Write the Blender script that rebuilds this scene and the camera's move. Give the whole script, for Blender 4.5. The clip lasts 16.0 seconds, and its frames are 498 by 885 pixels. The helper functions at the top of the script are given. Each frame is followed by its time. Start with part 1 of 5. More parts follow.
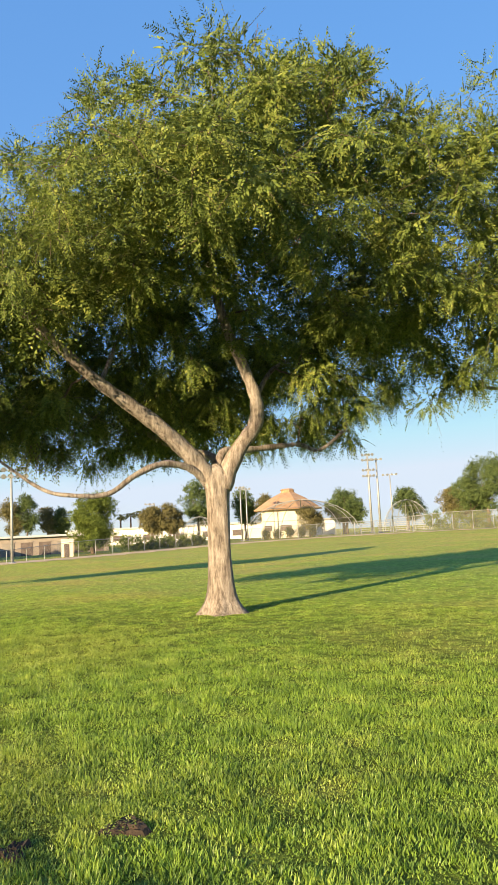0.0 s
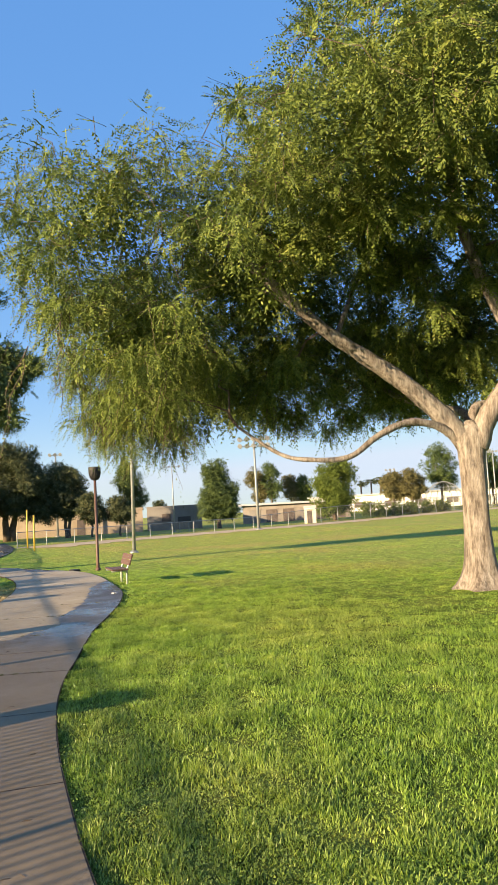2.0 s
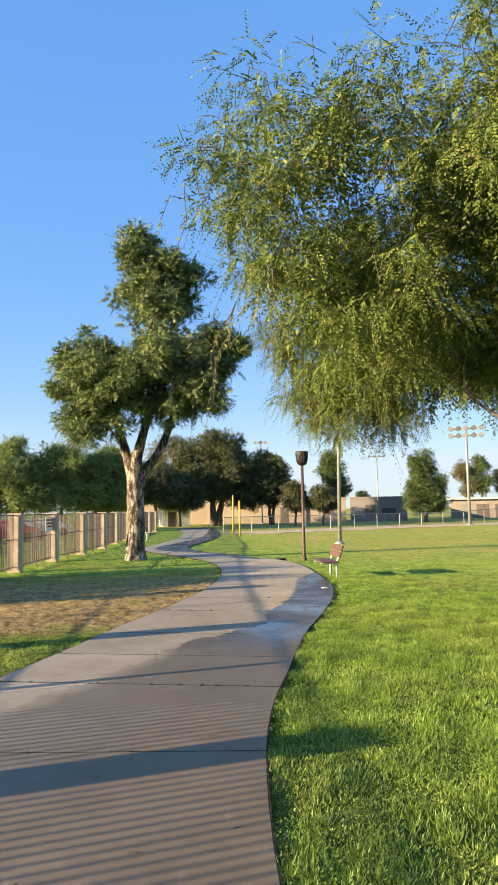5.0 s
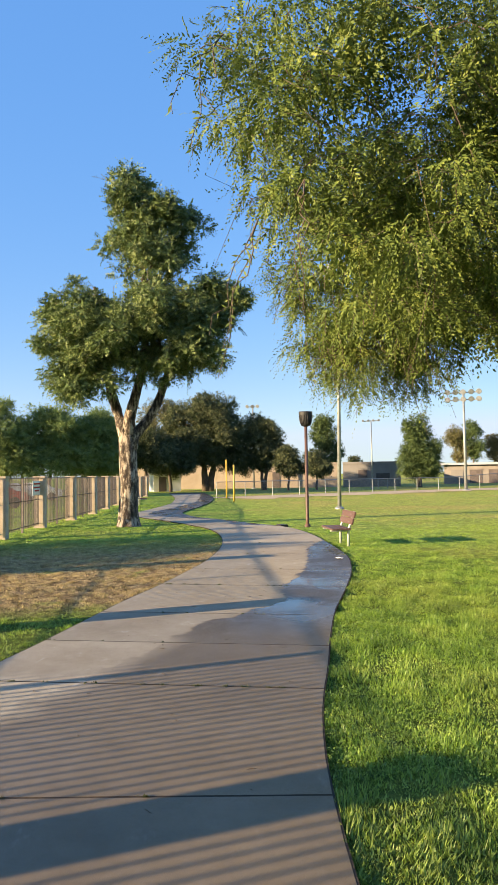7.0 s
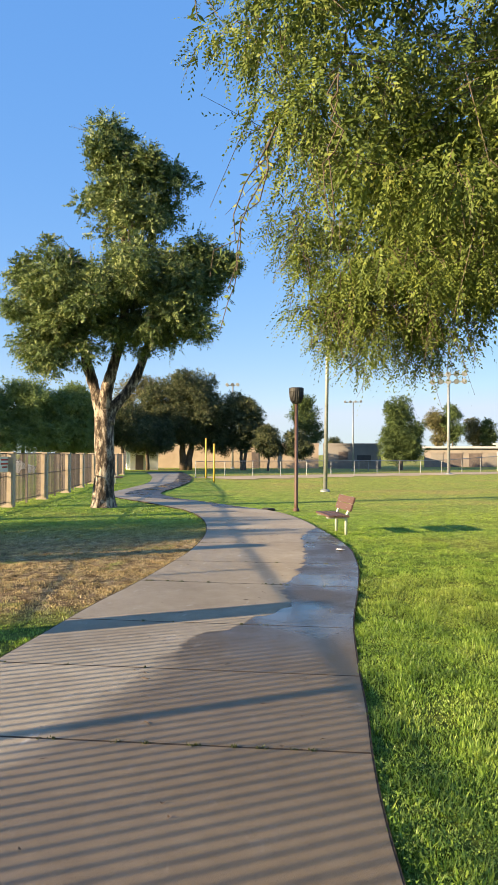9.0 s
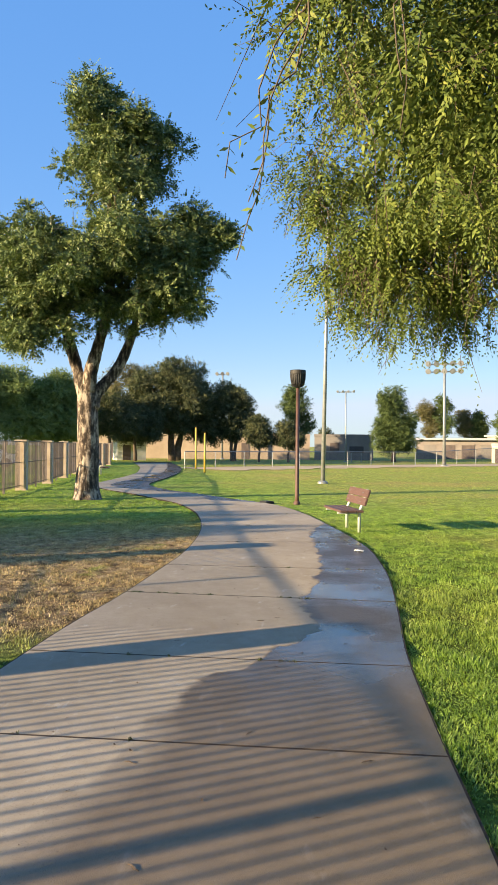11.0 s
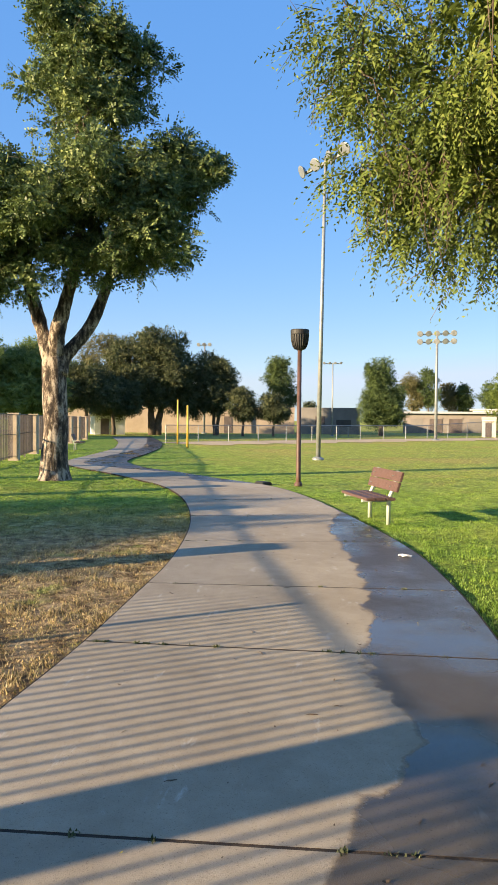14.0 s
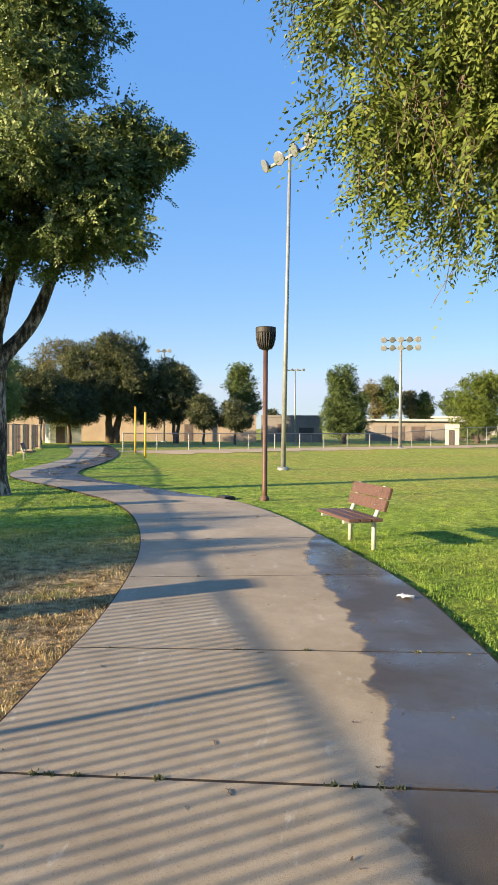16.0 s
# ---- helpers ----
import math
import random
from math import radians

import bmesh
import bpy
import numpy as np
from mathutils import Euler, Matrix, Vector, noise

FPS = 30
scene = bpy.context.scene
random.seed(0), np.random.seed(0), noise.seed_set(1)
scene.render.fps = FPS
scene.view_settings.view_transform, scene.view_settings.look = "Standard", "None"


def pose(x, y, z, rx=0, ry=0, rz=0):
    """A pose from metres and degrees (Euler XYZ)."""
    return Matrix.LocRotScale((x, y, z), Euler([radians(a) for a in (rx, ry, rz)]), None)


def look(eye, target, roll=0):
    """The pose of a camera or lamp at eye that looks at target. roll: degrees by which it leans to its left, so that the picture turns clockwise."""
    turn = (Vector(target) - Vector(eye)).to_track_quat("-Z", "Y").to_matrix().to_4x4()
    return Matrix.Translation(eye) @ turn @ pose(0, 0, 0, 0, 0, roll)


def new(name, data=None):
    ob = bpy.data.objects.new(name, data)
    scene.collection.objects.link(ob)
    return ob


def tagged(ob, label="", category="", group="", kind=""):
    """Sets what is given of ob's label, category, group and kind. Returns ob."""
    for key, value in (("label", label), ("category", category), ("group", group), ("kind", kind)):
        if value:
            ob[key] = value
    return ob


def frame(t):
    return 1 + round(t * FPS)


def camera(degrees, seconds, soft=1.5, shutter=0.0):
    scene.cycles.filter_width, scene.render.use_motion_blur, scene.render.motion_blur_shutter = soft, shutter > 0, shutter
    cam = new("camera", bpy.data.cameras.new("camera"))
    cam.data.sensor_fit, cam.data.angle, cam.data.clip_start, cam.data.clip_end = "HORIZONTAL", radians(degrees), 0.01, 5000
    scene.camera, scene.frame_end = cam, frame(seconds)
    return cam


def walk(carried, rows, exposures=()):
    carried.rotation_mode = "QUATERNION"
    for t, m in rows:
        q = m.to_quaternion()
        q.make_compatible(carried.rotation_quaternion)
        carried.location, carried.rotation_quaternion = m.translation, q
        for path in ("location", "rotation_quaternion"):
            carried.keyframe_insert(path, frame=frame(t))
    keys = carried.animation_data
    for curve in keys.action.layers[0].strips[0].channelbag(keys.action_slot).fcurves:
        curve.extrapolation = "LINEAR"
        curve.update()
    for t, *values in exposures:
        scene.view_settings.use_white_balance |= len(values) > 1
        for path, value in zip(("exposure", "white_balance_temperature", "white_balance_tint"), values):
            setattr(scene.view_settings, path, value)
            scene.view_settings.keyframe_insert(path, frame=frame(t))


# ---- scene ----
cam = camera(36.9, 16.0)
PATH = [
    (0, (1.054, 0.585, 1.839), (-0.317, 2.021, 2.08), -2.8),
    (0.5, (0.743, 0.762, 1.849), (-0.769, 2.048, 2.099), -3.9),
    (1, (0.397, 1.01, 1.842), (-1.235, 2.144, 2.067), -4.9),
    (1.5, (0.08, 1.246, 1.842), (-1.622, 2.28, 2.034), -4.4),
    (2, (-0.174, 1.407, 1.853), (-1.932, 2.343, 2.038), -3.2),
    (2.5, (-0.426, 1.601, 1.868), (-2.254, 2.389, 2.059), -2.2),
    (3, (-0.723, 1.717, 1.864), (-2.604, 2.371, 2.047), -1.6),
    (3.5, (-1.078, 1.674, 1.871), (-2.987, 2.242, 2.045), -1.5),
    (4, (-1.431, 1.711, 1.822), (-3.361, 2.208, 1.99), -1.3),
    (4.5, (-1.811, 1.779, 1.824), (-3.752, 2.233, 1.986), -1.0),
    (5, (-2.168, 1.804, 1.809), (-4.112, 2.237, 1.989), -1.0),
    (7.5, (-4.272, 1.761, 1.758), (-6.214, 2.235, 1.827), -0.7),
    (8, (-4.701, 1.752, 1.782), (-6.638, 2.245, 1.849), -0.3),
    (8.5, (-5.153, 1.83, 1.772), (-7.087, 2.339, 1.817), 0.1),
    (11, (-7.552, 2.164, 1.665), (-9.474, 2.717, 1.675), 0.5),
    (11.5, (-8.066, 2.278, 1.616), (-9.979, 2.863, 1.621), 0.9),
    (12, (-8.517, 2.316, 1.637), (-10.431, 2.893, 1.639), 0.7),
    (12.5, (-9.011, 2.408, 1.631), (-10.932, 2.963, 1.626), 0.3),
    (13, (-9.543, 2.415, 1.631), (-11.459, 2.986, 1.623), 0.1),
    (13.5, (-10.07, 2.533, 1.616), (-11.983, 3.113, 1.586), 0.2),
    (14, (-10.558, 2.678, 1.615), (-12.463, 3.282, 1.556), 0.5),
    (14.5, (-10.997, 2.761, 1.622), (-12.893, 3.396, 1.569), 0.6),
    (15, (-11.471, 2.983, 1.569), (-13.362, 3.634, 1.526), 0.5),
    (15.5, (-11.919, 3.143, 1.572), (-13.799, 3.825, 1.525), 0.4),
    (16, (-12.314, 3.242, 1.603), (-14.187, 3.945, 1.566), 0.4),
]
walk(cam, [(t, look(eye, target, roll)) for t, eye, target, roll in PATH],
     [(0.0, 1.48, 8500, 10), (1.5, 1.42, 8400, 10), (3.0, 1.63, 8200, 10), (4.0, 1.61, 8150, 10), (5.0, 1.60, 8100, 10), (8.0, 1.53, 8000, 10), (11.0, 1.52, 7950, 10),
      (13.0, 1.52, 7900, 10), (15.0, 1.44, 7750, 10), (16.0, 1.45, 7750, 10)])


# ---- light ----
SUN_ELEV, SUN_DX = 13.1, 0.15          # degrees above the horizon; shadows run towards +y and slightly -x
sun_dir = Vector((SUN_DX, -1.0, 0)).normalized() * math.cos(radians(SUN_ELEV)) + Vector((0, 0, math.sin(radians(SUN_ELEV))))
world = bpy.data.worlds.new("world")
world.use_nodes = True
scene.world = world
wn = world.node_tree
sky = wn.nodes.new("ShaderNodeTexSky")
sky.sky_type = "NISHITA"
sky.sun_disc = False
sky.sun_elevation = radians(SUN_ELEV)
sky.sun_rotation = math.atan2(sun_dir.x, sun_dir.y)
sky.air_density, sky.dust_density, sky.ozone_density = 1.0, 0.5, 3.0
tone = wn.nodes.new("ShaderNodeHueSaturation")
tone.inputs["Hue"].default_value, tone.inputs["Saturation"].default_value = 0.511, 1.73
soft = wn.nodes.new("ShaderNodeGamma")
soft.inputs["Gamma"].default_value = 0.55
wn.links.new(sky.outputs[0], soft.inputs["Color"])
haze = wn.nodes.new("ShaderNodeMixRGB")
haze.inputs[0].default_value, haze.inputs[2].default_value = 0.36, (1.38, 1.82, 2.85, 1)
wn.links.new(soft.outputs[0], haze.inputs[1])
wn.links.new(haze.outputs[0], tone.inputs["Color"])
veil = wn.nodes.new("ShaderNodeMixRGB")
veil.blend_type = "DARKEN"
veil.inputs[0].default_value, veil.inputs[2].default_value = 1.0, (1.28, 1.70, 2.45, 1)
wn.links.new(tone.outputs[0], veil.inputs[1])
wn.links.new(veil.outputs[0], wn.nodes["Background"].inputs[0])
wn.nodes["Background"].inputs[1].default_value = 0.178
sun = new("sun", bpy.data.lights.new("sun", "SUN"))
sun.data.energy, sun.data.angle, sun.data.color = 5.0, radians(0.53), (1.0, 0.835, 0.605)
sun.matrix_world = look(sun_dir * 100, (0, 0, 0))


# ---- materials ----
def nodes_of(m):
    m.use_nodes = True
    nt = m.node_tree
    return nt, nt.nodes["Principled BSDF"]


def ramp_node(nt, fac, stops):
    r = nt.nodes.new("ShaderNodeValToRGB")
    e = r.color_ramp.elements
    while len(e) < len(stops):
        e.new(0.5)
    for el, (p, c) in zip(e, stops):
        el.position, el.color = p, (*c, 1)
    nt.links.new(fac, r.inputs[0])
    return r.outputs[0]


def noise_node(nt, vec, scale, detail=4, rough=0.6):
    n = nt.nodes.new("ShaderNodeTexNoise")
    n.inputs["Scale"].default_value, n.inputs["Detail"].default_value, n.inputs["Roughness"].default_value = scale, detail, rough
    nt.links.new(vec, n.inputs["Vector"])
    return n.outputs[0]


def mix_node(nt, fac, a, b, mode="MIX"):
    n = nt.nodes.new("ShaderNodeMixRGB")
    n.blend_type = mode
    for sock, v in zip(n.inputs, (fac, a, b)):
        if isinstance(v, (int, float)):
            sock.default_value = v
        elif isinstance(v, tuple):
            sock.default_value = (*v, 1)
        else:
            nt.links.new(v, sock)
    return n.outputs[0]


def math_node(nt, op, a, b=0.0, clamp=False):
    n = nt.nodes.new("ShaderNodeMath")
    n.operation, n.use_clamp = op, clamp
    for sock, v in zip(n.inputs, (a, b)):
        if isinstance(v, (int, float)):
            sock.default_value = v
        else:
            nt.links.new(v, sock)
    return n.outputs[0]


def bump_node(nt, height, strength, distance=0.02):
    b = nt.nodes.new("ShaderNodeBump")
    b.inputs["Strength"].default_value, b.inputs["Distance"].default_value = strength, distance
    nt.links.new(height, b.inputs["Height"])
    return b.outputs[0]


def position(nt, scale=None):
    g = nt.nodes.new("ShaderNodeNewGeometry").outputs["Position"]
    if scale is None:
        return g
    mp = nt.nodes.new("ShaderNodeMapping")
    mp.inputs["Scale"].default_value = scale
    nt.links.new(g, mp.inputs["Vector"])
    return mp.outputs[0]


def surface(name, dark, light, scale=3.0, fine=60.0, rough=0.8, bump=0.3, metal=0.0, stretch=None, wear=None):
    """Two-scale procedural surface: broad tone drift, fine grain with relief, optional wear colour."""
    m = bpy.data.materials.new(name)
    nt, bs = nodes_of(m)
    pos = position(nt, stretch)
    broad, grain = noise_node(nt, pos, scale, 5), noise_node(nt, pos, fine, 3)
    both = math_node(nt, "ADD", math_node(nt, "MULTIPLY", broad, 0.65), math_node(nt, "MULTIPLY", grain, 0.35))
    col = ramp_node(nt, both, [(0.36, dark), (0.64, light)])
    if wear:
        spots = ramp_node(nt, noise_node(nt, pos, scale * 2.3, 6, 0.7), [(0.58, (0, 0, 0)), (0.68, (1, 1, 1))])
        col = mix_node(nt, spots, col, wear)
    nt.links.new(col, bs.inputs["Base Color"])
    bs.inputs["Roughness"].default_value, bs.inputs["Metallic"].default_value = rough, metal
    nt.links.new(bump_node(nt, both, bump), bs.inputs["Normal"])
    return m


def leaf_material(name, stops, clear=0.35, rough=0.5):
    """Leaves: tint differs leaf by leaf, some light passes through."""
    m = bpy.data.materials.new(name)
    nt, bs = nodes_of(m)
    rnd = nt.nodes.new("ShaderNodeNewGeometry").outputs["Random Per Island"]
    drift = noise_node(nt, position(nt), 1.2, 5, 0.7)
    f = math_node(nt, "ADD", math_node(nt, "MULTIPLY", rnd, 0.22), math_node(nt, "MULTIPLY", drift, 0.78))
    col = ramp_node(nt, f, stops)
    nt.links.new(col, bs.inputs["Base Color"])
    bs.inputs["Roughness"].default_value = rough
    bs.inputs["Specular IOR Level"].default_value = 0.15
    tr = nt.nodes.new("ShaderNodeBsdfTranslucent")
    nt.links.new(mix_node(nt, 0.4, col, (0.17, 0.23, 0.04)), tr.inputs[0])
    mx = nt.nodes.new("ShaderNodeMixShader")
    mx.inputs[0].default_value = clear
    nt.links.new(bs.outputs[0], mx.inputs[1])
    nt.links.new(tr.outputs[0], mx.inputs[2])
    nt.links.new(mx.outputs[0], nt.nodes["Material Output"].inputs[0])
    return m


def lawn_tint(nt, pos):
    """Mown park grass: fresh green with drier yellow-brown drifts."""
    broad = noise_node(nt, pos, 0.22, 5, 0.62)
    mid = noise_node(nt, pos, 1.7, 5, 0.6)
    col = ramp_node(nt, mid, [(0.30, (0.134, 0.220, 0.040)), (0.50, (0.235, 0.350, 0.064)), (0.72, (0.39, 0.465, 0.106))])
    dry = ramp_node(nt, broad, [(0.48, (0, 0, 0)), (0.62, (1, 1, 1))])
    return col, dry


def lawn_colour(nt):
    pos = position(nt)
    col, dry = lawn_tint(nt, pos)
    sep = nt.nodes.new("ShaderNodeSeparateXYZ")
    nt.links.new(pos, sep.inputs[0])
    # the strip between the walk and the boundary fence is scorched; the far outfield is drier than the near lawn
    wob = noise_node(nt, pos, 0.9, 5, 0.65)
    lim = math_node(nt, "ADD", math_node(nt, "MULTIPLY", sep.outputs[0], -0.27), -0.45)
    inside = math_node(nt, "SUBTRACT", lim, sep.outputs[1])
    strip = math_node(nt, "MULTIPLY", math_node(nt, "ADD", inside, 0.6, ), 1.2, True)
    x0 = math_node(nt, "MULTIPLY", math_node(nt, "ADD", sep.outputs[0], 25.6), 0.22, True)
    x1 = math_node(nt, "MULTIPLY", math_node(nt, "SUBTRACT", -13.6, sep.outputs[0]), 0.9, True)
    win = math_node(nt, "MULTIPLY", math_node(nt, "MULTIPLY", x0, x1), strip)
    scorch = math_node(nt, "MULTIPLY", win, math_node(nt, "MULTIPLY", math_node(nt, "SUBTRACT", wob, 0.25), 6.0, True), True)
    far = math_node(nt, "MULTIPLY", math_node(nt, "MULTIPLY", math_node(nt, "SUBTRACT", -14.0, sep.outputs[0]), 0.05, True),
                    math_node(nt, "MULTIPLY", math_node(nt, "SUBTRACT", sep.outputs[1], 9.0), 0.2, True))
    dryness = math_node(nt, "MULTIPLY", dry, math_node(nt, "ADD", math_node(nt, "MULTIPLY", far, 0.75), 0.20))
    col = mix_node(nt, dryness, col, (0.44, 0.33, 0.12))
    col = mix_node(nt, math_node(nt, "MULTIPLY", far, 0.55), col, (0.40, 0.385, 0.105))
    tuft = ramp_node(nt, noise_node(nt, pos, 4.5, 5, 0.7), [(0.36, (0.20, 0.130, 0.072)), (0.50, (0.50, 0.350, 0.195)), (0.66, (0.68, 0.510, 0.31))])
    return mix_node(nt, scorch, col, tuft)


def lawn_material():
    m = bpy.data.materials.new("lawn")
    nt, bs = nodes_of(m)
    col = lawn_colour(nt)
    pos = position(nt)
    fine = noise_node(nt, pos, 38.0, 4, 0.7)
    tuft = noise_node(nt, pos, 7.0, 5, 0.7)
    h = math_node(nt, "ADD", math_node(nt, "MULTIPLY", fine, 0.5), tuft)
    # relief shading put into the colour: hollows between tufts dark, tops light
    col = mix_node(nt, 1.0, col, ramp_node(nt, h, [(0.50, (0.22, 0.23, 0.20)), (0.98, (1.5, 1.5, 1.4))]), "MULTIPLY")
    # near lawn's thatch and soil; shade between its blades is put into the colour
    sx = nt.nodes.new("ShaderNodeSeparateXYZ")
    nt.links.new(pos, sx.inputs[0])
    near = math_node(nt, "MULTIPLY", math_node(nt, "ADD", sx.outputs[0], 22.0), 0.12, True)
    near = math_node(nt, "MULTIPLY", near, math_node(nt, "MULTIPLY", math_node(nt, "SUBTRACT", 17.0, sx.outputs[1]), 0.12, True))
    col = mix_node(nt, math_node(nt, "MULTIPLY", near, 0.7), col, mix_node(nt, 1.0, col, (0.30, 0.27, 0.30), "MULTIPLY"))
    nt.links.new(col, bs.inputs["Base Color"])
    bs.inputs["Roughness"].default_value = 0.95
    bs.inputs["Specular IOR Level"].default_value = 0.1
    nt.links.new(bump_node(nt, h, 0.9, 0.06), bs.inputs["Normal"])
    return m


def blade_material():
    m = bpy.data.materials.new("grass_blade")
    nt, bs = nodes_of(m)
    col = lawn_colour(nt)
    rnd = nt.nodes.new("ShaderNodeNewGeometry").outputs["Random Per Island"]
    col = mix_node(nt, 1.0, col, ramp_node(nt, rnd, [(0.0, (0.36, 0.46, 0.36)), (0.55, (1.0, 1.05, 1.0)), (0.95, (1.15, 1.18, 1.1)), (1.0, (1.28, 1.2, 1.15))]), "MULTIPLY")
    nt.links.new(col, bs.inputs["Base Color"])
    bs.inputs["Roughness"].default_value = 0.45
    tr = nt.nodes.new("ShaderNodeBsdfTranslucent")
    nt.links.new(mix_node(nt, 1.0, col, (1.25, 1.3, 1.0), "MULTIPLY"), tr.inputs[0])
    mx = nt.nodes.new("ShaderNodeMixShader")
    mx.inputs[0].default_value = 0.4
    nt.links.new(bs.outputs[0], mx.inputs[1])
    nt.links.new(tr.outputs[0], mx.inputs[2])
    nt.links.new(mx.outputs[0], nt.nodes["Material Output"].inputs[0])
    return m


def concrete_material():
    """Broomed concrete; sprinkler water has run over the lawn side of the walk (u across, v metres along)."""
    m = bpy.data.materials.new("walk_concrete")
    nt, bs = nodes_of(m)
    pos = position(nt)
    uv = nt.nodes.new("ShaderNodeUVMap").outputs[0]
    sep = nt.nodes.new("ShaderNodeSeparateXYZ")
    nt.links.new(uv, sep.inputs[0])
    u, v = sep.outputs[0], sep.outputs[1]
    broad, mid, grain = noise_node(nt, pos, 0.7, 6, 0.65), noise_node(nt, pos, 6.0, 6, 0.7), noise_node(nt, pos, 170.0, 3, 0.7)
    tone = math_node(nt, "ADD", math_node(nt, "MULTIPLY", broad, 0.5), math_node(nt, "ADD", math_node(nt, "MULTIPLY", mid, 0.3), math_node(nt, "MULTIPLY", grain, 0.2)))
    col = ramp_node(nt, tone, [(0.34, (0.284, 0.230, 0.166)), (0.5, (0.382, 0.320, 0.240)), (0.66, (0.478, 0.410, 0.318))])
    per = nt.nodes.new("ShaderNodeObjectInfo").outputs["Random"]
    col = mix_node(nt, 1.0, col, ramp_node(nt, per, [(0, (0.90, 0.90, 0.90)), (1, (1.06, 1.05, 1.03))]), "MULTIPLY")
    # dark grains and pale scuffs
    specks = ramp_node(nt, noise_node(nt, pos, 120.0, 2, 0.5), [(0.60, (0, 0, 0)), (0.72, (1, 1, 1))])
    col = mix_node(nt, math_node(nt, "MULTIPLY", specks, 0.5), col, (0.12, 0.09, 0.06))
    along = nt.nodes.new("ShaderNodeMapping")
    along.inputs["Scale"].default_value = (20.0, 2.0, 1.0)
    nt.links.new(uv, along.inputs[0])
    scuff = ramp_node(nt, noise_node(nt, along.outputs[0], 1.0, 6, 0.72), [(0.60, (0, 0, 0)), (0.70, (1, 1, 1))])
    col = mix_node(nt, math_node(nt, "MULTIPLY", scuff, 0.62), col, (0.58, 0.54, 0.48))
    # running water: width of the wet lane along the walk, with a ragged margin
    lane = nt.nodes.new("ShaderNodeValToRGB")
    lane.color_ramp.interpolation = "EASE"
    lane.color_ramp.elements[0].position, lane.color_ramp.elements[0].color = 0.0, (0.85, 0.85, 0.85, 1)
    for p, c in ((0.225, 0.90), (0.238, 0.73), (0.248, 0.64), (0.257, 0.57), (0.268, 0.53), (0.275, 0.38), (0.286, 0.24), (0.297, 0.34), (0.303, 0.31), (0.320, 0.29), (0.342, 0.29), (0.355, 0.27), (0.370, 0.12), (0.376, 0.0), (0.430, 0.0), (0.447, 0.40), (0.470, 0.10), (0.53, 0.7), (0.70, 0.4)):
        el = lane.color_ramp.elements.new(p)
        el.color = (c, c, c, 1)
    lane.color_ramp.elements[-1].color = (0.1, 0.1, 0.1, 1)
    nt.links.new(math_node(nt, "MULTIPLY", v, 0.01), lane.inputs[0])
    rag = math_node(nt, "MULTIPLY", math_node(nt, "SUBTRACT", noise_node(nt, pos, 2.4, 7, 0.62), 0.5), 0.16)
    depth = math_node(nt, "ADD", math_node(nt, "SUBTRACT", u, math_node(nt, "SUBTRACT", 1.0, lane.outputs[0])), rag)
    flow = math_node(nt, "MULTIPLY", math_node(nt, "SUBTRACT", v, 26.0), 0.5, True)
    damp = math_node(nt, "MULTIPLY", math_node(nt, "ADD", depth, 0.006), math_node(nt, "ADD", math_node(nt, "MULTIPLY", flow, 110.0), 9.0), True)
    soaked = math_node(nt, "MULTIPLY", math_node(nt, "MULTIPLY", math_node(nt, "SUBTRACT", depth, 0.0), 90.0, True), math_node(nt, "ADD", math_node(nt, "MULTIPLY", flow, 0.8), 0.2))
    film = math_node(nt, "MULTIPLY", soaked, ramp_node(nt, noise_node(nt, pos, 0.8, 4, 0.55), [(0.42, (0.1, 0.1, 0.1)), (0.64, (0.9, 0.9, 0.9))]))
    col = mix_node(nt, damp, col, mix_node(nt, 1.0, col, (0.55, 0.495, 0.43), "MULTIPLY"))
    col = mix_node(nt, soaked, col, mix_node(nt, 1.0, col, (0.40, 0.42, 0.47), "MULTIPLY"))
    nt.links.new(col, bs.inputs["Base Color"])
    dry_rough = ramp_node(nt, mid, [(0.3, (0.78, 0.78, 0.78)), (0.7, (0.95, 0.95, 0.95))])
    r1 = mix_node(nt, damp, dry_rough, (0.48, 0.48, 0.48))
    nt.links.new(math_node(nt, "ADD", math_node(nt, "MULTIPLY", film, 0.35), 0.25), bs.inputs["Specular IOR Level"])
    nt.links.new(mix_node(nt, film, r1, (0.07, 0.07, 0.07)), bs.inputs["Roughness"])
    broom = nt.nodes.new("ShaderNodeTexNoise")
    broom.inputs["Scale"].default_value, broom.inputs["Detail"].default_value = 1.0, 3
    stretch = nt.nodes.new("ShaderNodeMapping")
    stretch.inputs["Scale"].default_value = (2.0, 160.0, 1.0)
    nt.links.new(uv, stretch.inputs[0])
    nt.links.new(stretch.outputs[0], broom.inputs["Vector"])
    h = math_node(nt, "ADD", math_node(nt, "MULTIPLY", broom.outputs[0], 0.35), math_node(nt, "ADD", grain, math_node(nt, "MULTIPLY", mid, 0.4)))
    bp = nt.nodes.new("ShaderNodeBump")
    bp.inputs["Distance"].default_value = 0.0035
    nt.links.new(h, bp.inputs["Height"])
    nt.links.new(math_node(nt, "SUBTRACT", 0.6, math_node(nt, "MULTIPLY", film, 0.5)), bp.inputs["Strength"])
    nt.links.new(bp.outputs[0], bs.inputs["Normal"])
    return m


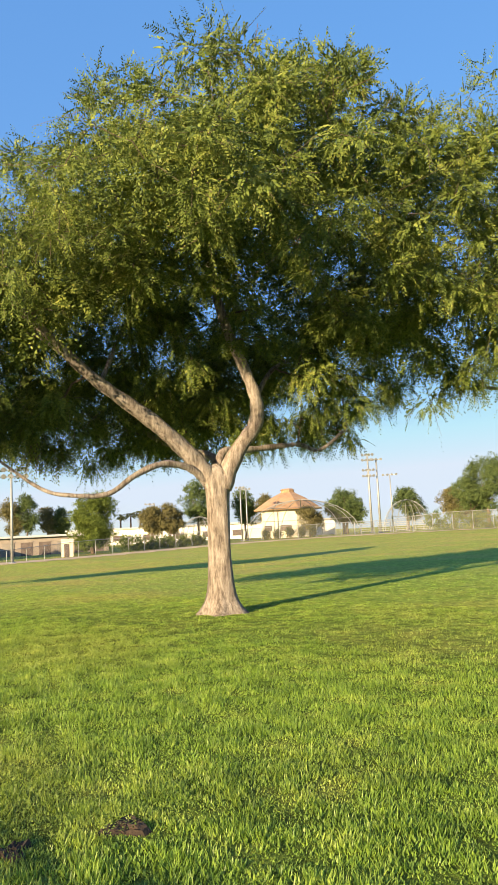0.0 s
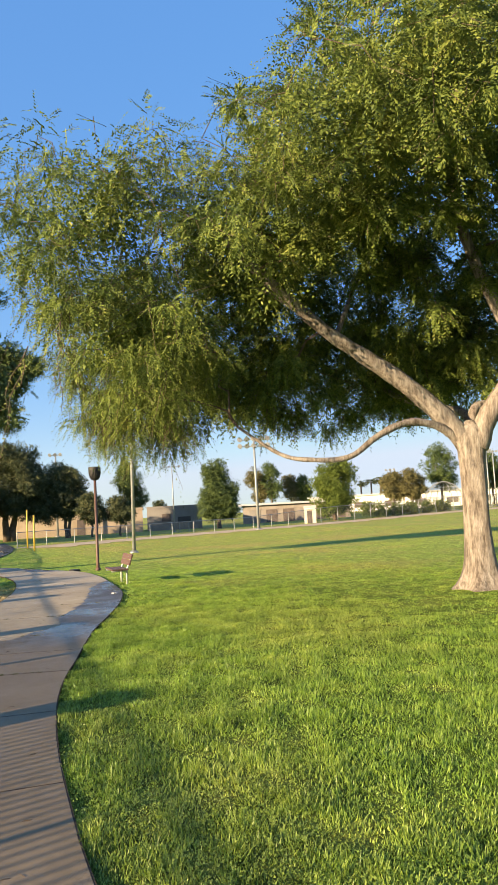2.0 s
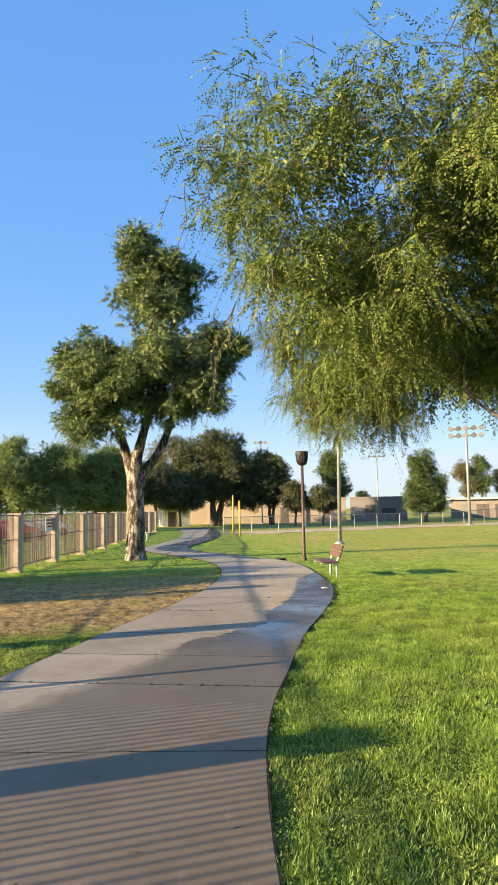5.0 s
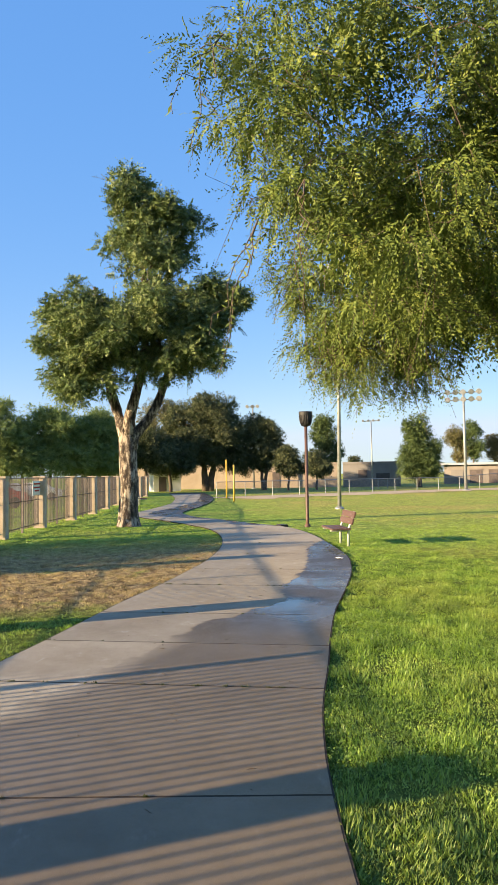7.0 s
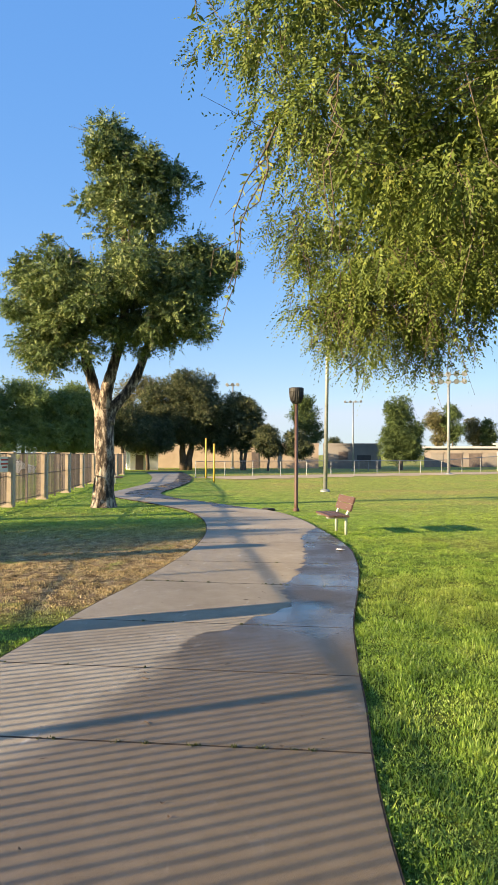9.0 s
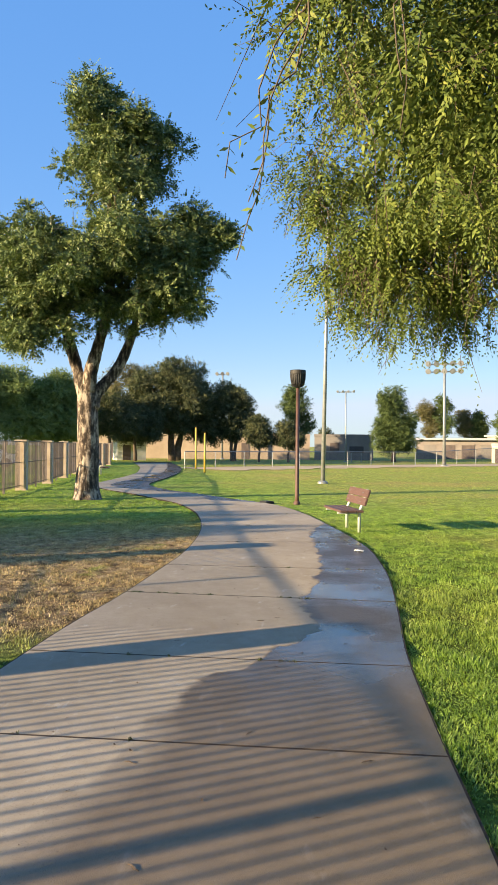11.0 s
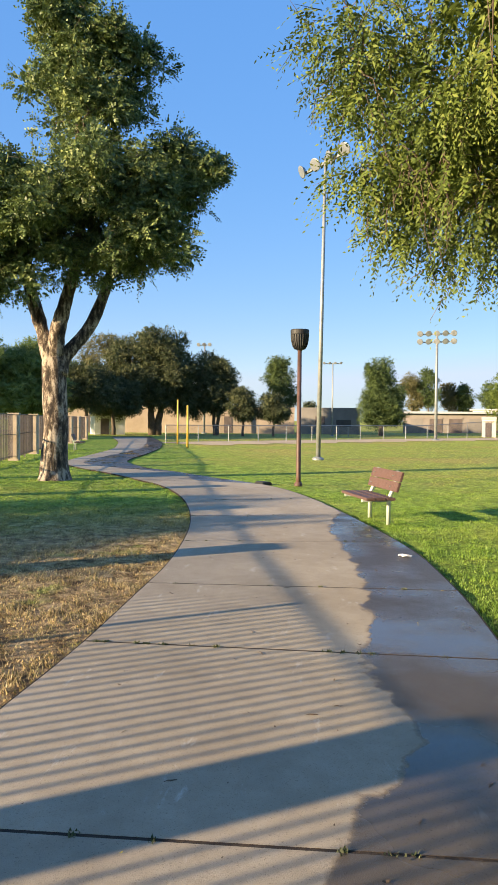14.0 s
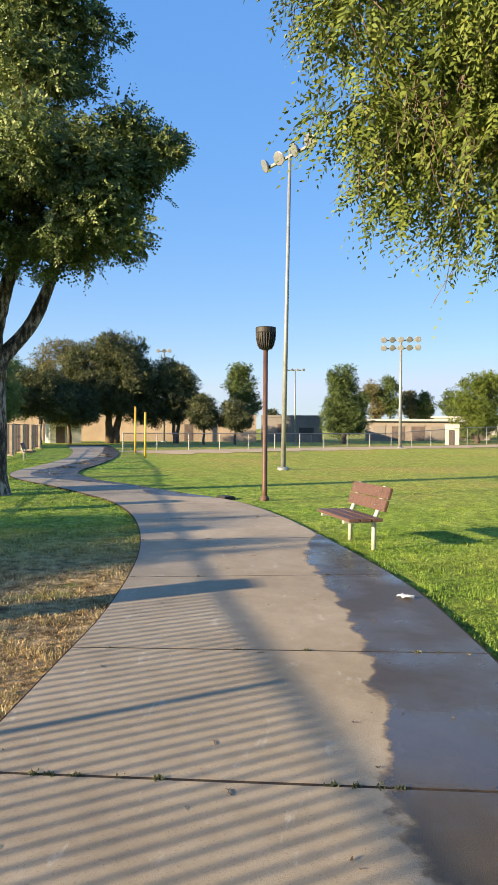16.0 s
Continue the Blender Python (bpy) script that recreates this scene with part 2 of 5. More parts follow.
def bark_material(name, dark, mid, light, scale, stretch, deep=0.9, lo=0.40, span=1.0):
    m = bpy.data.materials.new(name)
    nt, bs = nodes_of(m)
    pos = position(nt, stretch)
    ridge, grain, patch = noise_node(nt, pos, scale, 6, 0.7), noise_node(nt, pos, scale * 7, 4), noise_node(nt, position(nt), 1.6, 4)
    f = math_node(nt, "ADD", math_node(nt, "MULTIPLY", ridge, 0.6), math_node(nt, "ADD", math_node(nt, "MULTIPLY", grain, 0.15), math_node(nt, "MULTIPLY", patch, 0.25)))
    nt.links.new(ramp_node(nt, f, [(lo, dark), (lo + 0.09 * span, mid), (lo + 0.19 * span, light)]), bs.inputs["Base Color"])
    bs.inputs["Roughness"].default_value = 0.9
    nt.links.new(bump_node(nt, f, deep, 0.06), bs.inputs["Normal"])
    return m


def chain_link_material():
    """Woven wire seen from afar: most of it is air."""
    m = bpy.data.materials.new("chain_link")
    nt, bs = nodes_of(m)
    bs.inputs["Base Color"].default_value, bs.inputs["Metallic"].default_value, bs.inputs["Roughness"].default_value = (0.13, 0.135, 0.13, 1), 0.0, 0.6
    tr = nt.nodes.new("ShaderNodeBsdfTransparent")
    mx = nt.nodes.new("ShaderNodeMixShader")
    mx.inputs[0].default_value = 0.22
    nt.links.new(tr.outputs[0], mx.inputs[1])
    nt.links.new(bs.outputs[0], mx.inputs[2])
    nt.links.new(mx.outputs[0], nt.nodes["Material Output"].inputs[0])
    return m


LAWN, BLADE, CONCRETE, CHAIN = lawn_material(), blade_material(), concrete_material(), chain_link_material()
ELM_BARK = bark_material("elm_bark", (0.085, 0.066, 0.054), (0.205, 0.172, 0.148), (0.325, 0.290, 0.258), 15.0, (1, 1, 0.14), 1.0)
FIG_BARK = bark_material("pale_plated_bark", (0.018, 0.012, 0.009), (0.085, 0.060, 0.043), (0.42, 0.35, 0.28), 8.0, (1, 1, 0.38), 1.0, 0.425, 0.75)
TWIG_BARK = surface("twig_bark", (0.045, 0.030, 0.020), (0.12, 0.085, 0.060), 6, 40)
FAR_BARK = surface("far_bark", (0.05, 0.035, 0.025), (0.14, 0.10, 0.07), 3, 20)
ELM_LEAF = leaf_material("elm_leaf", [(0.26, (0.028, 0.044, 0.014)), (0.42, (0.076, 0.112, 0.028)), (0.56, (0.148, 0.196, 0.044)), (0.76, (0.285, 0.292, 0.080))], 0.18, 0.55)
FIG_LEAF = leaf_material("glossy_leaf", [(0.30, (0.030, 0.052, 0.022)), (0.5, (0.110, 0.158, 0.056)), (0.68, (0.29, 0.330, 0.125))], 0.15, 0.40)
OAK_LEAF = leaf_material("oak_leaf", [(0.25, (0.020, 0.030, 0.015)), (0.5, (0.064, 0.078, 0.038)), (0.72, (0.195, 0.195, 0.100))], 0.15, 0.7)
FAR_LEAF = leaf_material("distant_leaf", [(0.25, (0.032, 0.055, 0.022)), (0.5, (0.075, 0.112, 0.040)), (0.75, (0.15, 0.19, 0.065))], 0.2, 0.7)
GROVE_LEAF = leaf_material("grove_leaf", [(0.25, (0.070, 0.110, 0.042)), (0.5, (0.175, 0.235, 0.082)), (0.75, (0.30, 0.35, 0.13))], 0.35, 0.7)
TAN_LEAF = leaf_material("dry_crown_leaf", [(0.2, (0.07, 0.068, 0.032)), (0.55, (0.15, 0.135, 0.062)), (0.9, (0.25, 0.215, 0.11))], 0.2, 0.7)
HEDGE_LEAF = leaf_material("hedge_leaf", [(0.2, (0.05, 0.085, 0.018)), (0.6, (0.12, 0.16, 0.035)), (0.9, (0.2, 0.22, 0.06))], 0.2, 0.7)
RUST = surface("rust_brown_paint", (0.055, 0.030, 0.025), (0.120, 0.062, 0.046), 6, 90, 0.55, 0.15)
BLACK_METAL = surface("dark_metal", (0.010, 0.010, 0.011), (0.028, 0.027, 0.027), 5, 80, 0.62, 0.15)
GALV = surface("galvanised_steel", (0.20, 0.215, 0.215), (0.33, 0.35, 0.35), 4, 60, 0.5, 0.1, 0.35)
LEG_STEEL = surface("pale_green_steel", (0.34, 0.38, 0.33), (0.52, 0.56, 0.49), 8, 70, 0.5, 0.1, 0.1)
PLANK = surface("weathered_red_brown_plank", (0.060, 0.030, 0.025), (0.135, 0.075, 0.060), 9, 120, 0.62, 0.4, 0, (3, 1, 1), (0.30, 0.20, 0.16))
PILLAR = surface("tan_block_pillar", (0.42, 0.32, 0.23), (0.58, 0.47, 0.36), 3, 40, 0.9, 0.4)
PICKET = surface("brown_painted_bars", (0.070, 0.055, 0.050), (0.135, 0.112, 0.102), 6, 80, 0.55, 0.1)
pk_nt, pk_bs = PICKET.node_tree, PICKET.node_tree.nodes["Principled BSDF"]
pk_from = pk_bs.inputs["Base Color"].links[0].from_socket
pk_tone = ramp_node(pk_nt, pk_nt.nodes.new("ShaderNodeObjectInfo").outputs["Random"], [(0.0, (0.4, 0.4, 0.42)), (0.6, (1.0, 1.0, 1.0)), (1.0, (2.4, 2.35, 2.3))])
pk_nt.links.new(mix_node(pk_nt, 1.0, pk_from, pk_tone, "MULTIPLY"), pk_bs.inputs["Base Color"])
YELLOW = surface("yellow_paint", (0.44, 0.28, 0.04), (0.60, 0.41, 0.07), 5, 60, 0.45, 0.1)
TRACK = surface("clay_warning_track", (0.42, 0.30, 0.18), (0.58, 0.44, 0.28), 0.5, 12, 0.95, 0.4)
STUCCO = surface("tan_stucco", (0.31, 0.24, 0.175), (0.41, 0.33, 0.25), 0.6, 25, 0.92, 0.3)
ROSE_STUCCO = surface("rose_grey_stucco", (0.20, 0.172, 0.152), (0.28, 0.245, 0.215), 0.6, 25, 0.92, 0.3)
GREY_STUCCO = surface("grey_stucco", (0.17, 0.155, 0.14), (0.24, 0.22, 0.20), 0.6, 25, 0.92, 0.3)
CREAM = surface("cream_stucco", (0.66, 0.58, 0.44), (0.78, 0.71, 0.57), 0.7, 25, 0.9, 0.25)
WHITE = surface("white_paint", (0.68, 0.67, 0.64), (0.82, 0.81, 0.78), 1.2, 30, 0.7, 0.15)
ROOF = surface("brown_shingle", (0.26, 0.15, 0.085), (0.40, 0.26, 0.16), 1.2, 14, 0.9, 0.6)
FLAT_ROOF = surface("pale_flat_roof", (0.30, 0.31, 0.32), (0.42, 0.43, 0.44), 1.0, 20, 0.8, 0.2)
DARK_DOOR = surface("dark_shutter", (0.07, 0.055, 0.05), (0.13, 0.10, 0.09), 2, 40, 0.7, 0.2)
BOARD_BLACK = surface("scoreboard_black", (0.012, 0.012, 0.014), (0.03, 0.03, 0.032), 2, 30, 0.6, 0.1)
RED_PAINT = surface("red_car_paint", (0.42, 0.03, 0.03), (0.52, 0.05, 0.045), 3, 60, 0.25, 0.02)
GREY_PAINT = surface("silver_car_paint", (0.40, 0.41, 0.43), (0.50, 0.51, 0.53), 3, 60, 0.25, 0.02)
GLASS_DARK = surface("tinted_glass", (0.012, 0.014, 0.016), (0.02, 0.022, 0.025), 2, 30, 0.08, 0.0)
RUBBER = surface("tyre_rubber", (0.015, 0.015, 0.015), (0.03, 0.03, 0.03), 5, 60, 0.85, 0.2)
ASPHALT = surface("asphalt", (0.045, 0.044, 0.043), (0.075, 0.072, 0.068), 1, 60, 0.9, 0.4)
LENS = surface("lamp_reflector", (0.17, 0.185, 0.20), (0.30, 0.32, 0.34), 4, 40, 0.3, 0.05, 0.3)
SOIL = surface("dark_soil", (0.018, 0.012, 0.008), (0.050, 0.032, 0.020), 8, 60, 0.95, 0.9)
PAPER = surface("crumpled_plastic", (0.60, 0.62, 0.66), (0.80, 0.81, 0.84), 20, 90, 0.3, 0.8)
DEBRIS = surface("dead_twig", (0.045, 0.028, 0.018), (0.12, 0.08, 0.05), 20, 90, 0.9, 0.4)
YELLOW_LEAF = surface("fallen_yellow_leaf", (0.50, 0.36, 0.05), (0.66, 0.50, 0.10), 20, 60, 0.7, 0.2)


# ---- mesh helpers ----
class Build:
    """Gathers points and faces of one mesh."""

    def __init__(self):
        self.v, self.f = [], []

    def tube(self, pts, radii, seg=8, cap=True):
        base = len(self.v)
        pts = [Vector(p) for p in pts]
        ref = Vector((0.31, 0.95, 0.05))
        for i, (p, r) in enumerate(zip(pts, radii)):
            d = (pts[min(i + 1, len(pts) - 1)] - pts[max(i - 1, 0)]).normalized()
            a = d.cross(ref)
            if a.length < 0.05:
                a = d.cross(Vector((1, 0, 0)))
            a.normalize()
            b = d.cross(a)
            for k in range(seg):
                w = 2 * math.pi * k / seg
                self.v.append(p + (a * math.cos(w) + b * math.sin(w)) * r)
        for i in range(len(pts) - 1):
            for k in range(seg):
                o = base + i * seg
                self.f.append((o + k, o + (k + 1) % seg, o + seg + (k + 1) % seg, o + seg + k))
        if cap:
            self.f.append(tuple(base + k for k in range(seg))[::-1])
            self.f.append(tuple(base + (len(pts) - 1) * seg + k for k in range(seg)))
        return self

    def box(self, lo, hi, m=None, bevel=0.0):
        bm = bmesh.new()
        bmesh.ops.create_cube(bm, size=1)
        lo, hi = Vector(lo), Vector(hi)
        for v in bm.verts:
            v.co = Vector([lo[i] + (v.co[i] + 0.5) * (hi[i] - lo[i]) for i in range(3)])
        if bevel:
            bmesh.ops.bevel(bm, geom=bm.edges[:], offset=bevel, segments=2, affect="EDGES")
        self.take(bm, m)
        return self

    def take(self, bm, m=None):
        base = len(self.v)
        bm.verts.index_update()
        self.v += [(m @ v.co if m else v.co.copy()) for v in bm.verts]
        self.f += [tuple(base + v.index for v in f.verts) for f in bm.faces]
        bm.free()

    def lathe(self, profile, seg=20, centre=(0, 0, 0)):
        base, c = len(self.v), Vector(centre)
        for r, z in profile:
            for k in range(seg):
                w = 2 * math.pi * k / seg
                self.v.append(c + Vector((r * math.cos(w), r * math.sin(w), z)))
        for i in range(len(profile) - 1):
            for k in range(seg):
                o = base + i * seg
                self.f.append((o + k, o + (k + 1) % seg, o + seg + (k + 1) % seg, o + seg + k))
        self.f.append(tuple(base + k for k in range(seg))[::-1])
        self.f.append(tuple(base + (len(profile) - 1) * seg + k for k in range(seg)))
        return self

    def mesh(self, name, material, smooth=False):
        me = bpy.data.meshes.new(name)
        me.from_pydata([tuple(v) for v in self.v], [], self.f)
        if smooth:
            me.polygons.foreach_set("use_smooth", [True] * len(me.polygons))
        me.materials.append(material)
        me.update()
        return me


def part(name, build, material, parent, label="", smooth=False):
    ob = new(name, build if isinstance(build, bpy.types.Mesh) else build.mesh(name, material, smooth))
    ob.parent = parent
    if label:
        ob["label"] = label
    return ob


def thing(name, label, category, at=(0, 0, 0), turn=0.0, group="", kind=""):
    ob = new(name)
    ob.matrix_basis = pose(at[0], at[1], at[2] + rise(at[1]), 0, 0, turn)
    return tagged(ob, label, category, group, kind)


def quads_mesh(name, verts, material, n=4):
    """A mesh of separate n-sided faces from an array of corner points."""
    verts = np.asarray(verts, dtype=np.float32).reshape(-1, 3)
    count = len(verts) // n
    me = bpy.data.meshes.new(name)
    me.vertices.add(len(verts))
    me.vertices.foreach_set("co", verts.ravel())
    me.loops.add(len(verts))
    me.loops.foreach_set("vertex_index", np.arange(len(verts), dtype=np.int32))
    me.polygons.add(count)
    me.polygons.foreach_set("loop_start", np.arange(0, len(verts), n, dtype=np.int32))
    me.polygons.foreach_set("loop_total", np.full(count, n, dtype=np.int32))
    me.materials.append(material)
    me.update(calc_edges=True)
    me.validate()
    return me


def unit(a):
    return a / np.maximum(np.linalg.norm(a, axis=1, keepdims=True), 1e-6)


def rise(y):
    """The outfield climbs gently towards the north."""
    t = min(1.0, max(0.0, (y - 45.0) / 60.0))
    return 0.85 * t * t * (3 - 2 * t)


# ---- ground and walk ----
WALK_LEFT = [(14, -2.4), (7, -1.75), (2, -1.25), (-2, -0.95), (-5, -0.55), (-8, 0.05), (-10.0, 0.58), (-11.1, 0.99), (-12.0, 1.4), (-13.0, 1.83), (-14.5, 2.47), (-15.8, 3.1), (-17.4, 3.79), (-18.8, 4.37),
             (-20.9, 5.06), (-22.8, 5.54), (-25.0, 5.93), (-26.8, 6.1), (-28.6, 6.1), (-30.1, 5.88), (-33.1, 5.35), (-35.5, 4.75), (-38, 4.5), (-40.5, 4.85), (-43.7, 5.8), (-50.8, 7.75), (-58, 9.0), (-65, 9.95), (-80, 11.4)]
WALK_RIGHT = [(14, 1.115), (7, 1.665), (2, 1.865), (-1.6, 2.235), (-4.0, 2.455), (-5.2, 2.625), (-6.6, 2.875), (-8.05, 3.215), (-9.25, 3.595), (-10.3, 4.005), (-11.45, 4.435), (-12.9, 5.015), (-14.5, 5.755), (-16.2, 6.505), (-17.5, 6.995), (-18.5, 7.335),
              (-19.9, 7.675), (-22.4, 8.16), (-24.7, 8.53), (-26.9, 8.7), (-28.4, 8.56), (-30.4, 8.03), (-32.8, 7.53), (-35, 6.93), (-38, 6.74), (-40.6, 7.2), (-46, 8.88), (-53, 10.78), (-62, 12.58), (-72, 13.98), (-80, 14.98)]


def fine(points, n=8):
    p = [np.array(q, float) for q in points]
    p = [2 * p[0] - p[1], *p, 2 * p[-1] - p[-2]]
    out = []
    for i in range(1, len(p) - 2):
        for k in range(n):
            t = k / n
            out.append(0.5 * (2 * p[i] + (p[i + 1] - p[i - 1]) * t + (2 * p[i - 1] - 5 * p[i] + 4 * p[i + 1] - p[i + 2]) * t * t
                              + (3 * p[i] - p[i - 1] - 3 * p[i + 1] + p[i + 2]) * t ** 3))
    out.append(p[-2])
    return np.array(out)


def opposite(edge, other):
    """For each point of an edge the nearest point of the other edge, never turning back."""
    out, k = [], 0
    for p in edge:
        k += int(np.argmin(np.linalg.norm(other[k:k + 400] - p, axis=1)))
        out.append(other[k])
    return np.array(out)


EDGE_R = fine(WALK_RIGHT)
EDGE_L = opposite(EDGE_R, fine(WALK_LEFT, 24))
MIDDLE = (EDGE_L + EDGE_R) / 2
ALONG = np.concatenate([[0], np.cumsum(np.linalg.norm(np.diff(MIDDLE, axis=0), axis=1))])


def on_walk(x, y, margin=0.0):
    """True where a point lies on the walk (or within margin of it)."""
    yl = np.interp(-x, -EDGE_L[:, 0], EDGE_L[:, 1])
    yr = np.interp(-x, -EDGE_R[:, 0], EDGE_R[:, 1])
    return (y > yl - margin) & (y < yr + margin) & (x > -80)


gb = Build()
xs = [-3000, -800, -300, -150, -80, -40, -20, 0, 20, 60, 150, 800, 3000]
ys = [-3000, -800, -300, -100, -40, -10, 10, 30, 45, 50, 55, 60, 65, 70, 75, 80, 85, 90, 95, 100, 105, 200, 800, 3000]
for a in xs:
    for b in ys:
        gb.v.append((a, b, rise(b) - 0.012))
for i in range(len(xs) - 1):
    for j in range(len(ys) - 1):
        o = i * len(ys) + j
        gb.f.append((o, o + len(ys), o + len(ys) + 1, o + 1))
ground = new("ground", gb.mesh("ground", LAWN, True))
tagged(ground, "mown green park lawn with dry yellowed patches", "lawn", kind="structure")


# ---- trees ----
def scatter_sprays(rng, centres, radii, count, leaves, length, leaf, droop, spread=1.0, wide=0.22, splay=0.85, grow=None):
    """Leafy twigs: each clump holds drooping sprays with leaves set alternately along them. Returns leaf corners and twig lines."""
    idx = rng.integers(0, len(centres), count)
    c, r = centres[idx], radii[idx]
    d = unit(rng.normal(size=(count, 3)))
    p = c + d * r * (rng.random((count, 1)) ** 0.45)
    z0, z1 = centres[:, 2].min(), centres[:, 2].max()
    sag = droop * np.clip(1.25 - 1.5 * (c[:, 2:3] - z0) / max(z1 - z0, 0.1), -0.12, 1.1)
    down = np.array([[0, 0, -1.0]]) * sag
    out = unit(d * [1, 1, 0.6] * spread + rng.normal(size=(count, 3)) * 0.45 + down)
    ln = length * (0.6 + 0.8 * rng.random((count, 1)))
    face = unit(d * [1, 1, 0.5] + np.array([0, 0, 0.35]) + rng.normal(size=(count, 3)) * 0.40)
    side = unit(np.cross(out, face))
    gain = grow(c)[:, None] if grow else 1.0
    quads = []
    for k in range(leaves):
        t = (k + 0.6) / leaves
        at = p + out * ln * t + down * 0.35 * ln * t * t
        sgn = 1 if k % 2 else -1
        ld = unit(out * 0.75 + side * sgn * splay + rng.normal(size=(count, 3)) * 0.14 + down * 0.25)
        lw = unit(np.cross(ld, face + rng.normal(size=(count, 3)) * 0.17))
        size = leaf * gain * (0.7 + 0.6 * rng.random((count, 1))) * (1.0 - 0.35 * t)
        q = np.stack([at, at + ld * size * 0.45 + lw * size * wide, at + ld * size, at + ld * size * 0.45 - lw * size * wide], 1)
        quads.append(q)
    return np.concatenate(quads, 0).reshape(-1, 3), p, out * ln


def fill_blobs(rng, blobs, n, shell=0.55):
    """Clump centres inside ellipsoids, denser towards the skin."""
    w = np.array([b[3] * b[4] * b[5] for b in blobs]) ** 0.53
    pick = rng.choice(len(blobs), n, p=w / w.sum())
    b = np.array(blobs)[pick]
    d = unit(rng.normal(size=(n, 3)))
    return b[:, :3] + d * b[:, 3:6] * (shell + (1 - shell) * rng.random((n, 1)))


def wander(rng, a, b, n, wob):
    a, b = np.array(a, float), np.array(b, float)
    t = np.linspace(0, 1, n)[:, None]
    line = a + (b - a) * t
    line[:, 2] += np.sin(t[:, 0] * math.pi) * wob * 0.6
    line[1:-1] += rng.normal(size=(n - 2, 3)) * wob * 0.25
    return line


def trunk_mesh(name, stem, radii, material, rng, seg=18, flare=0.0, ribs=5):
    """A stem with root flare and uneven, ribbed sides."""
    b = Build()
    line = fine([tuple(p) for p in stem], 5)
    rad = np.interp(np.linspace(0, 1, len(line)), np.linspace(0, 1, len(radii)), radii)
    ph = rng.random(4) * 6
    for i, (p, r) in enumerate(zip(line, rad)):
        h = p[2] - line[0][2]
        for k in range(seg):
            w = 2 * math.pi * k / seg
            rr = r * (1 + 0.07 * math.sin(ribs * w + ph[0] + h * 0.5) + 0.05 * math.sin(3 * w + ph[1] - h) + 0.04 * math.sin(9 * w + ph[2] + h * 2))
            rr += flare * math.exp(-h * 4.2) * (0.75 + 0.45 * math.sin(ribs * w + ph[3]))
            b.v.append(Vector((p[0] + rr * math.cos(w), p[1] + rr * math.sin(w), p[2])))
    for i in range(len(line) - 1):
        for k in range(seg):
            o = i * seg
            b.f.append((o + k, o + (k + 1) % seg, o + seg + (k + 1) % seg, o + seg + k))
    b.f.append(tuple((len(line) - 1) * seg + k for k in range(seg)))
    return b.mesh(name, material, True)


